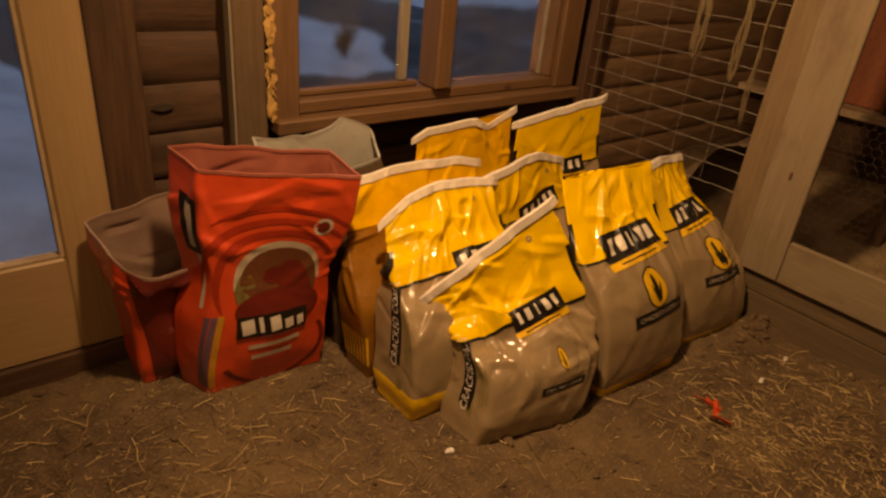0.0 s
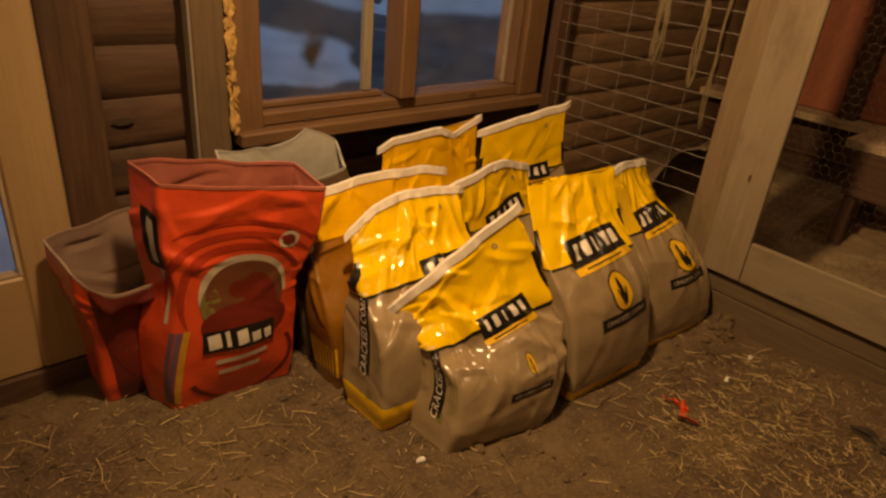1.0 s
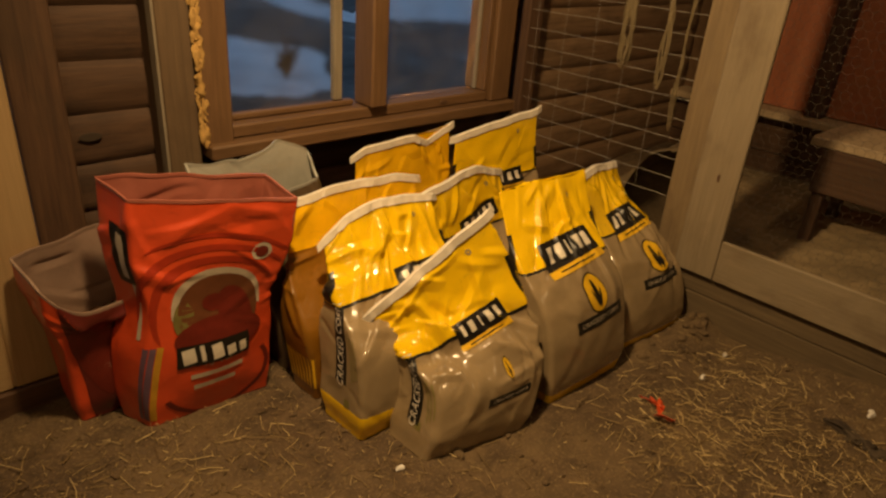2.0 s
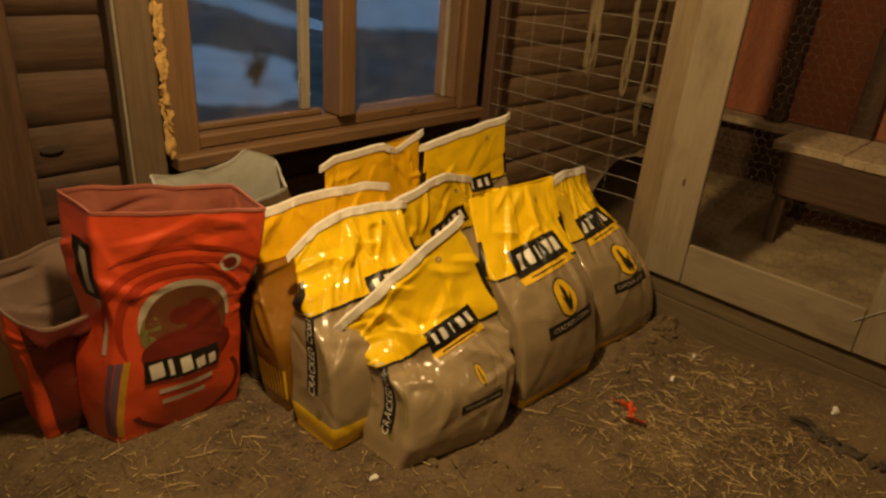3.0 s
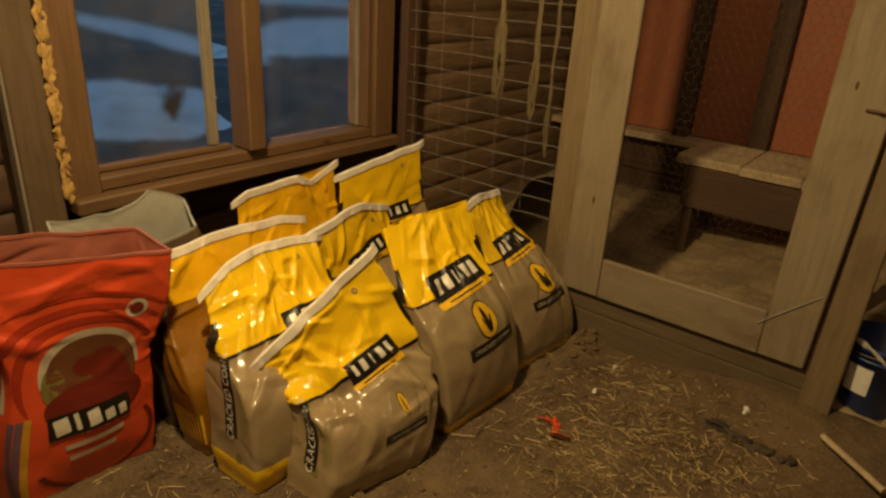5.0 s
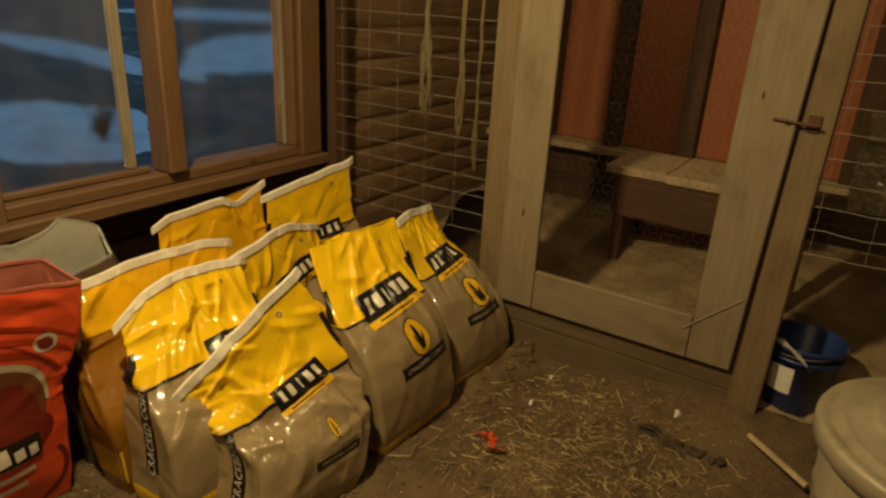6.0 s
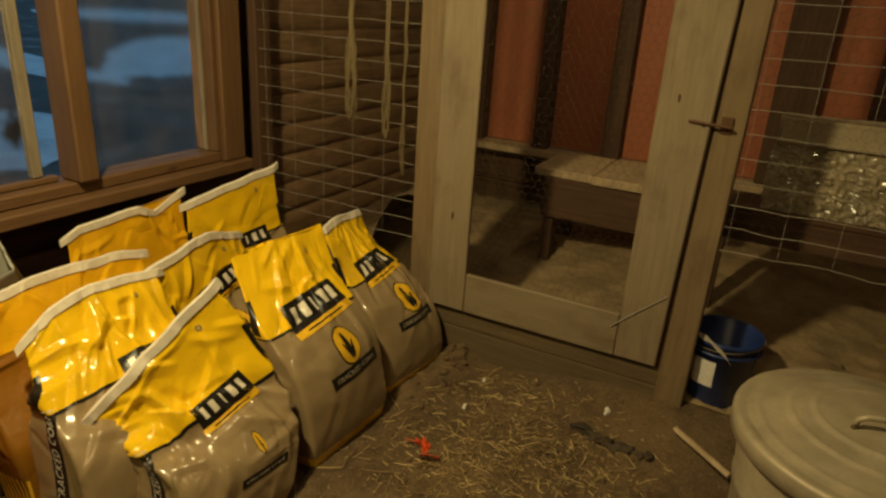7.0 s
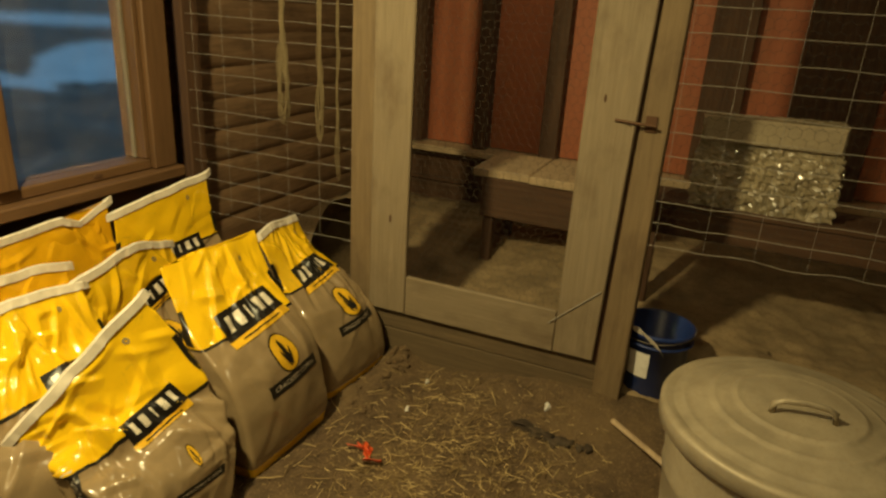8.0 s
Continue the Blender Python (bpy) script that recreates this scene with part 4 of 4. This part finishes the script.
def corn_sack(label, base, yaw, seam_l, seam_r, vy=0.6, W=0.40, D=0.17, fill=0.62, crease=0.008, seed=1.0, front=True, gusset="", brand_v=None,
              back_tilt=0.25, amber=False, band=0.045, skew=0.0, brand_a=0.0, lean=0.35, tape=True, sag=0.012, belly=0.10, shear=-0.1, sway=(0, 0, 0), big=1.0, sides=(-0.25, 0.25),
              folds=60, overhang=0.0, bend=(), emblem_size=(1.0, 1.0), marks=()):
    L, R = Vector(seam_l), Vector(seam_r)
    ob = thing("feed_sack", label, "feed sack", "feed sacks in the corner")
    u = (R - L)
    up = Vector((0, back_tilt, 1))
    n1 = up.cross(u)
    n1 = n1 if n1.y > 0 else -n1
    s = Sack(base, yaw, W, D, (L + R) / 2, u, n1, u.length, 0.007, fill, 0.0, 0.022, crease, seed, lean, vy - 0.24, sag, 0.010, belly=belly, shear=shear, sway=sway, folds=folds, overhang=overhang, bend=bend, marks=marks)
    if amber:
        s.skin("bag", [M_amber, M_deep_yellow], [(0, 0), (0.72, 1)], ob)
        for k in range(9):
            s.rect("stripe", 0.008, 0.10, -0.25 + (k - 4) * 0.017 / s.around, 0.13, M_yprint, ob)
    else:
        s.skin("bag", [M_yellow if front else M_deep_yellow, M_tan], [(0, 0), (band, 1), (vy, 0)], ob)
        if front:
            bv = brand_v if brand_v is not None else vy + 0.035
            # dark name panel with pale letter-sized blocks, its yellow underline
            c, sn = math.cos(radians(skew)), math.sin(radians(skew))
            panel = s.rect("name_panel", 0.255 * big, 0.070 * big, brand_a, bv + 0.02, M_black, ob, 0.0014, skew)
            for k in range(5):
                x = (k - 2) * 0.045 * big
                wd = (0.022, 0.024, 0.009, 0.025, 0.021)[k] * big
                s.rect("name_block", wd, 0.037 * big, brand_a + x * c / s.around, bv + 0.02 + x * sn / s.length, M_white, panel, 0.0028, skew)
            drop = 0.046 * big / s.length
            line = s.rect("underline", 0.255 * big, 0.019 * big, brand_a, bv + 0.02 - drop, M_yprint, ob, 0.0028, skew)
            s.rect("underline_text_bar", 0.17 * big, 0.004, brand_a, bv + 0.02 - drop, M_black, line, 0.0042, skew)
            ev = vy - 0.112 / s.length
            ex, ey = big * emblem_size[0], big * emblem_size[1]
            s.disc("emblem_edge", 0.044 * ex, 0.052 * ey, brand_a, ev, M_black, ob, 0.0016)
            emblem = s.disc("emblem", 0.040 * ex, 0.048 * ey, brand_a, ev, M_yprint, ob, 0.003)
            s.disc("cob", 0.008 * ex, 0.034 * ey, brand_a, ev + 0.004, M_black, emblem, 0.0044, turn=6)
            for dx, tt in ((-0.010, 18), (0.011, -16)):
                s.disc("husk", 0.0045 * ex, 0.025 * ey, brand_a + dx * ex / s.around, ev - 0.016 / s.length, M_black, emblem, 0.0050, turn=tt)
            cpv = vy - 0.200 / s.length
            caption = s.rect("caption_panel", 0.190 * big, 0.036 * big, brand_a, cpv, M_black, ob, 0.0014, skew * 0.6)
            s.words("CRACKED CORN", 0.0195 * big, brand_a, cpv, M_cream, caption, skew * 0.6)
        if front:
            for a_side in sides:
                s.rect("side_name_panel", 0.13, 0.046, a_side, vy + 0.075 / s.length, M_black, ob, 0.0014, 90)
            s.disc("print_mark", 0.009, 0.011, 0.125, 0.90, M_smudge, ob, 0.0014, hole=0.35, turn=seed * 40)
        for a_side in ((-0.25,) if gusset == "left" else ()):
            gv = vy - 0.135 / s.length
            a_mid = a_side + 0.022 / s.around
            strip = s.rect("side_panel", 0.28, 0.046, a_mid, gv, M_black, ob, 0.0014, 84)
            s.words("CRACKED CORN", 0.037, a_mid, gv, M_white, strip, 84)
            for k in range(3):
                s.rect("small_print", 0.17 - 0.02 * k, 0.004, a_side + (0.058 + 0.011 * k) / s.around, gv - 0.03 / s.length, M_olive, ob, 0.0014, 90)
            s.rect("code_square", 0.022, 0.026, a_side + 0.03 / s.around, 0.13, M_olive, ob, 0.0014)
        # dark line between the two colours
        n_ = 96
        for a_from, a_to in ((-0.5, 0.5),):
            pts = [((a_from + (a_to - a_from) * i / n_) * s.around, dy) for dy in (-0.004, 0.004) for i in range(n_ + 1)]
            s.patch("dark_band", pts, [(i, i + 1, n_ + 2 + i, n_ + 1 + i) for i in range(n_)], 0.0, vy, M_black, ob, 0.0013)
    if tape:
        s.tape(ob)
    return ob, s


FULL = "tan and yellow plastic feed sack"
corn_sack(FULL + ", sewn shut, leaning back", (1.356, 1.255, 0), -14, (1.202, 1.488, 0.350), (1.520, 1.375, 0.622), vy=0.56, fill=0.64, seed=1.3, gusset="left", skew=6, brand_a=0.045, brand_v=0.565, crease=0.022, D=0.18, W=0.345, sag=0.0, belly=0.02, shear=-0.30, sway=(0.10, 0, 0), big=0.8, band=0.0, sides=(0.25,), folds=70, overhang=0.014, emblem_size=(0.35, 0.75), marks=((0.02, 0.66, 35, 0.16, 0.02, 0.06, 0.014), (-0.08, 0.64, -50, 0.12, 0.015, 0.05, 0.016), (0.10, 0.72, 75, 0.14, 0.02, 0.05, 0.013), (0.05, 0.50, 10, 0.13, 0.012, 0.03, 0.010)))
corn_sack(FULL + " with a yellow foot", (1.298, 1.470, 0), -3, (1.178, 1.68, 0.552), (1.58, 1.665, 0.588), vy=0.60, fill=0.70, seed=2.1, gusset="left", crease=0.022, band=0.11, brand_a=0.09, brand_v=0.60, D=0.20, sag=0.02, sway=(0.03, 0, 0), folds=70, overhang=0.010, bend=((0, -0.03), (0.2, 0.01), (0.5, 0.02), (1, 0)), marks=((-0.07, 0.78, 70, 0.14, 0.02, 0.06, 0.016), (0.04, 0.72, -55, 0.16, 0.02, 0.07, 0.016), (0.10, 0.8, 60, 0.12, 0.015, 0.05, 0.012), (-0.14, 0.5, 55, 0.14, 0.015, 0.04, 0.012)))
corn_sack("amber and yellow plastic feed sack wedged among others", (1.31, 1.675, 0), -3, (1.17, 1.83, 0.600), (1.69, 1.872, 0.570), W=0.42, D=0.14, amber=True, seed=3.7, sag=0.02, crease=0.016)
corn_sack("amber-yellow crumpled feed sack standing under the window", (1.77, 2.00, 0), 0, (1.545, 2.03, 0.600), (1.975, 2.012, 0.630), vy=0.05, seed=4.2, D=0.15, crease=0.026, front=False, sag=0.0, bend=((0, 0), (0.1, 0.02), (0.6, 0.02), (0.75, -0.015), (0.86, 0.0), (1, 0.03)), folds=80)
corn_sack("tall yellow and tan feed sack at the back", (2.14, 1.88, 0), -12, (1.917, 1.912, 0.645), (2.275, 1.827, 0.733), vy=0.62, seed=5.9, D=0.15, brand_a=0.035, brand_v=0.60, sag=0.0, crease=0.012, folds=40)
corn_sack("slumped yellow and tan feed sack amid the pile", (1.79, 1.60, 0), -4, (1.55, 1.67, 0.585), (1.995, 1.75, 0.560), vy=0.66, seed=6.4, D=0.16, brand_v=0.70, brand_a=0.05, skew=14, crease=0.020, big=1.0, bend=((0, 0), (0.6, 0.035), (0.8, 0.02), (1, 0)))
corn_sack(FULL + ", full, on the earth floor", (1.850, 1.225, 0), -2, (1.70, 1.485, 0.612), (2.025, 1.409, 0.649), vy=0.60, seed=7.7, fill=0.72, skew=5, brand_a=0.03, marks=((0.085, 0.80, 88, 0.18, 0.018, 0.05, 0.020), (-0.10, 0.74, 65, 0.18, 0.02, 0.07, 0.014), (0.0, 0.86, 100, 0.12, 0.03, 0.05, -0.012), (0.14, 0.55, 80, 0.15, 0.015, 0.04, 0.010)), crease=0.020, big=1.25, W=0.385, belly=0.05, folds=50, bend=((0, 0.01), (0.75, 0.0), (0.85, -0.01), (1, 0.015)), tape=False)
corn_sack(FULL + ", full, against the pen wall", (2.305, 1.245, 0), -6, (2.15, 1.50, 0.590), (2.434, 1.548, 0.572), vy=0.62, seed=8.5, fill=0.72, skew=3, brand_a=0.03, crease=0.022, big=1.15, W=0.36, belly=0.06, folds=80, marks=((0.06, 0.70, 100, 0.16, 0.015, 0.04, 0.016), (0.12, 0.55, 60, 0.12, 0.012, 0.03, 0.012), (-0.06, 0.82, 70, 0.12, 0.02, 0.05, 0.012)))

# opened sack with a grey lining
ob = thing("feed_sack", "opened tan feed sack, toned dark for shade, with a grey lining", "feed sack", "feed sacks in the corner")
s = Sack((1.30, 1.86, 0), -2, 0.38, 0.13, (1.125, 1.955, 0.635), (0.40, 0.0, -0.03), (0.03, 0.16, 0.10), 0.40, 0.10, 0.55, 0, 0.015, 0.012, 9.3, ragged=0.02, folds=40, peak=(0.72, 0.065, 0.32), dip=0.02)
s.skin("bag", [M_tan_shaded], [(0, 0)], ob, True, M_silver, depth=0.6)
s.rect("side_panel", 0.24, 0.03, -0.25, 0.45, M_black, ob, 0.0014, 90)


# red sacks
def red_sack(label, s, printed):
    ob = thing("pet_food_sack", label, "pet food sack", "red sacks")
    s.skin("bag", [M_red_film, M_darkred], [(0, 0)], ob, True, M_inner if printed else M_lining, depth=0.5)
    if not printed:
        # Front darkened by its print and by the front sack's shadow, in one patch.
        s.rect("dark_print", 0.27, 0.50, 0.0, 0.46, M_darkred, ob)
        s.disc("dark_oval", 0.075, 0.16, -0.07, 0.50, M_wine, ob, 0.0024)
        s.disc("pale_ring", 0.03, 0.03, -0.02, 0.32, M_violet, ob, 0.0024, 0.7)
        s.rect("text_bar", 0.09, 0.012, -0.06, 0.30, M_cream, ob, 0.0024)
        return ob
    L = s.length
    cv, pa = 0.475, 0.008
    for k, (r0, w, t0, t1) in enumerate(((0.185, 0.085, 25, 215), (0.230, 0.075, 35, 190), (0.270, 0.05, 40, 130))):
        s.disc("swirl", r0, r0 * 0.92, pa - 0.01, cv + 0.01, M_swirl, ob, 0.0012 + 0.0004 * k, 1 - w / r0 * 0.33, 0, t0, t1, taper=True)
    s.disc("picture_edge", 0.135, 0.135, pa, cv, M_cream, ob, 0.0018, t0=-10, t1=190)
    s.disc("picture", 0.121, 0.121, pa + 0.004, cv - 0.014, M_brown, ob, 0.003)
    s.disc("picture_shade", 0.050, 0.085, pa + 0.05, cv - 0.03, M_wine, ob, 0.0042, turn=15)
    s.disc("picture_shade", 0.035, 0.03, pa - 0.01, cv + 0.02, M_wine, ob, 0.0042)
    s.disc("picture_green", 0.030, 0.055, pa - 0.100 / s.around, cv - 0.035, M_olive, ob, 0.003)
    s.disc("dark_band", 0.128, 0.060, pa, cv - 0.135, M_wine, ob, 0.0046)
    nv = cv - 0.205
    panel = s.rect("name_panel", 0.205, 0.064, pa - 0.020, nv, M_black, ob, 0.0050)
    x0 = pa - 0.020
    for dx, w, h in ((-0.072, 0.034, 0.044), (-0.036, 0.012, 0.048), (0.004, 0.030, 0.044), (0.044, 0.026, 0.030), (0.080, 0.022, 0.030)):
        s.rect("name_shape", w, h, x0 + dx / s.around, nv + (h - 0.044) * 0.5 / L, M_white, panel, 0.0064, 8)
    s.disc("oval_edge", 0.165, 0.100, pa, 0.135, M_wine, ob, 0.0014, 0.90, 0, 200, 390)
    s.words("15 YEA", 0.030, pa - 0.008, 0.165 + 0.042 / L, M_cream, ob, 2, 0.0030)
    for k, (w, dy, mat) in enumerate(((0.15, 0.008, M_cream), (0.12, -0.024, M_cream))):
        s.rect("text_bar", w, 0.013, pa + (-0.012, -0.018)[k], 0.165 + dy / L, mat, ob, 0.0028, 2)
    for dx, mat in ((-0.205, M_violet), (-0.186, M_violet), (-0.168, M_gold)):
        s.rect("edge_stripe", 0.016, 0.21, dx / s.around, 0.18, mat, ob, 0.0014, -8)
    bx, bv = 0.115, 0.74
    badge = s.disc("badge", 0.027, 0.031, bx, bv, M_cream, ob, 0.0016)
    s.disc("badge_mark", 0.017, 0.020, bx, bv, M_wine, badge, 0.003)
    side = s.rect("side_name_panel", 0.17, 0.060, -0.232, 0.74, M_black, ob, 0.0014, 90)
    s.rect("side_name_shape", 0.13, 0.020, -0.228, 0.74, M_cream, side, 0.003, 90)
    s.rect("side_text_bar", 0.17, 0.014, -0.215, 0.49, M_cream, ob, 0.0014, 90)
    return ob


red_sack("opened red pet food sack with a round picture", Sack((0.838, 1.845, 0), -4.4, 0.37, 0.14, (0.892, 1.81, 0.683), (0.397, -0.128, -0.038), (-0.035, 0.11, 0.035), 0.42, 0.125, 0.55, 0.15, 0.03, 0.011, 11.1, 0.2, ragged=0.010, shear=-0.45, folds=40), True)
red_sack("opened dark red pet food sack behind another", Sack((0.700, 2.00, 0), 2, 0.33, 0.12, (0.672, 2.00, 0.495), (0.33, 0.04, 0.05), (-0.02, 0.14, 0.03), 0.37, 0.16, 0.5, 0.05, 0.02, 0.014, 12.4, 0.3, ragged=0.02, folds=40, dip=0.085), False)

# ---- litter ----
rnd = random.Random(11)
verts, faces = [], []


def straw(x, y, length, r, lift=0.0):
    t, tilt = rnd.uniform(0, math.pi), rnd.gauss(0, 0.10)
    d = Vector((math.cos(t), math.sin(t), tilt)) * length / 2
    side = Vector((-math.sin(t), math.cos(t), 0)) * r
    c = Vector((x, y, ground_height(x, y) + r + 0.002 + abs(tilt) * length / 2 + lift))
    bend = Vector((-math.sin(t), math.cos(t), 0)) * rnd.gauss(0, length * 0.05)
    k = len(verts)
    for p in (c - d, c + bend, c + d):
        verts.extend((tuple(p - side), tuple(p + side), tuple(p + Vector((0, 0, r * 1.5)))))
    for j in (0, 3):
        for q in range(3):
            faces.append((k + j + q, k + j + (q + 1) % 3, k + j + 3 + (q + 1) % 3, k + j + 3 + q))


for k in range(7400):
    u = rnd.random()
    if u < 0.30:
        x, y = rnd.choice(((1.93, 0.86), (1.85, 0.72), (2.15, 0.60), (2.28, 0.80), (2.1, 0.45)))
        x, y = rnd.gauss(x, 0.13), rnd.gauss(y, 0.11)
    elif u < 0.55:
        x, y = rnd.gauss(0.45, 0.35), rnd.gauss(1.45, 0.30)
    else:
        x, y = rnd.uniform(-0.4, 2.5), rnd.uniform(0.2, 2.05)
    if x > 2.5 or y > 2.05:
        continue
    if rnd.random() < 0.10:
        straw(x, y, rnd.uniform(0.03, 0.09), rnd.uniform(0.0007, 0.0013), rnd.uniform(0, 0.004))
    else:
        straw(x, y, min(0.06, rnd.expovariate(1 / 0.013) + 0.005), rnd.uniform(0.0005, 0.0012), rnd.uniform(0, 0.003))
me = bpy.data.meshes.new("straw_litter")
me.from_pydata(verts, [], faces)
tagged(part_mesh("straw_litter", me, M_straw), "scattered bits of dry yellow straw", "straw", kind="stuff")

bm = bmesh.new()
for k in range(900):
    x, y = rnd.uniform(-0.3, 2.5), rnd.uniform(0.3, 2.1)
    r = min(0.02, 0.003 + rnd.expovariate(1 / 0.0035))
    bmesh.ops.create_icosphere(bm, subdivisions=1, radius=r, matrix=Matrix.Translation((x, y, ground_height(x, y) + r * 0.2)) @ Matrix.Rotation(rnd.uniform(0, 6), 4, "Z") @ Matrix.Diagonal((1.4, 0.8, 0.6, 1)))
for k in range(34):
    x = rnd.uniform(2.10, 2.53)
    y = rnd.gauss(1.07, 0.035)
    r = rnd.uniform(0.005, 0.019)
    bmesh.ops.create_icosphere(bm, subdivisions=2, radius=r, matrix=Matrix.Translation((x, y, ground_height(x, y) + r * 0.2)) @ Matrix.Rotation(rnd.uniform(0, 6), 4, "Z") @ Matrix.Diagonal((1.6, 0.9, 0.55, 1)))
for vv in bm.verts:
    vv.co += noise.noise_vector(vv.co * 70) * 0.008
tagged(part("soil_clods", bm, M_soil), "small crumbs and clods of brown soil", "soil", kind="stuff")

bm = bmesh.new()
for dx, dy, rz, w in ((0, 0, 0.4, 0.018), (0.012, 0.02, 1.3, 0.014), (-0.03, -0.03, 2.0, 0.016), (0.004, 0.045, 1.7, 0.010)):
    m = Matrix.Translation((1.925 + dx, 0.91 + dy, ground_height(1.925, 0.91) + 0.02)) @ Matrix.Rotation(rz, 4, "Z") @ Matrix.Rotation(0.9, 4, "X")
    bmesh.ops.create_grid(bm, x_segments=5, y_segments=3, size=1, matrix=m @ Matrix.Diagonal((0.03, w, 1, 1)))
for vv in bm.verts:
    vv.co += noise.noise_vector(vv.co * 40) * 0.010
bmesh.ops.solidify(bm, geom=bm.faces[:], thickness=0.001)
tagged(part("plastic_ribbon", bm, M_orange), "crumpled scrap of bright orange plastic tape", "plastic scrap")
bm = bmesh.new()
tube_into(bm, [(2.385, 0.222, 0.082), (2.34, 0.165, 0.080), (2.29, 0.10, 0.077), (2.24, 0.036, 0.074)], 0.010, 6)
tagged(part("pale_stick", bm, M_pale), "short pale wooden stick on the floor", "stick")
for x, y, r in ((2.426, 0.933, 0.010), (2.217, 0.913, 0.012), (2.40, 0.450, 0.016), (1.13, 1.24, 0.011)):
    bm = bmesh.new()
    bmesh.ops.create_icosphere(bm, subdivisions=2, radius=r, matrix=Matrix.Diagonal((1.3, 0.8, 0.6, 1)))
    for vv in bm.verts:
        vv.co += noise.noise_vector(vv.co * 60 + Vector((x * 9, y, 0))) * r * 0.5
    tagged(part("paper_scrap", bm, M_scrap, matrix=Matrix.Translation((x, y, ground_height(x, y) + r * 0.4))), "small crumpled white scrap on the floor", "paper scrap", "scraps on the floor")
clump = thing("litter_clump", "dark flattened clump of damp litter", "litter clump")
for k in range(10):
    t = k / 9
    x, y = 2.285 - 0.030 * t + rnd.gauss(0, 0.014), 0.495 - 0.215 * t + rnd.gauss(0, 0.010)
    size = 0.025 - 0.009 * t
    bm = bmesh.new()
    bmesh.ops.create_icosphere(bm, subdivisions=3, radius=size)
    for vv in bm.verts:
        vv.co += noise.noise_vector(vv.co * 45 + Vector((k, 0, 0))) * size * 1.1
        vv.co = Vector((vv.co.x * 1.3, vv.co.y * 0.7, vv.co.z * 0.45))
    part("lump", bm, M_damp if k % 3 else M_feather, clump, matrix=Matrix.Translation((x, y, ground_height(x, y) + 0.006)) @ Matrix.Rotation(rnd.uniform(0, 6), 4, "Z"))
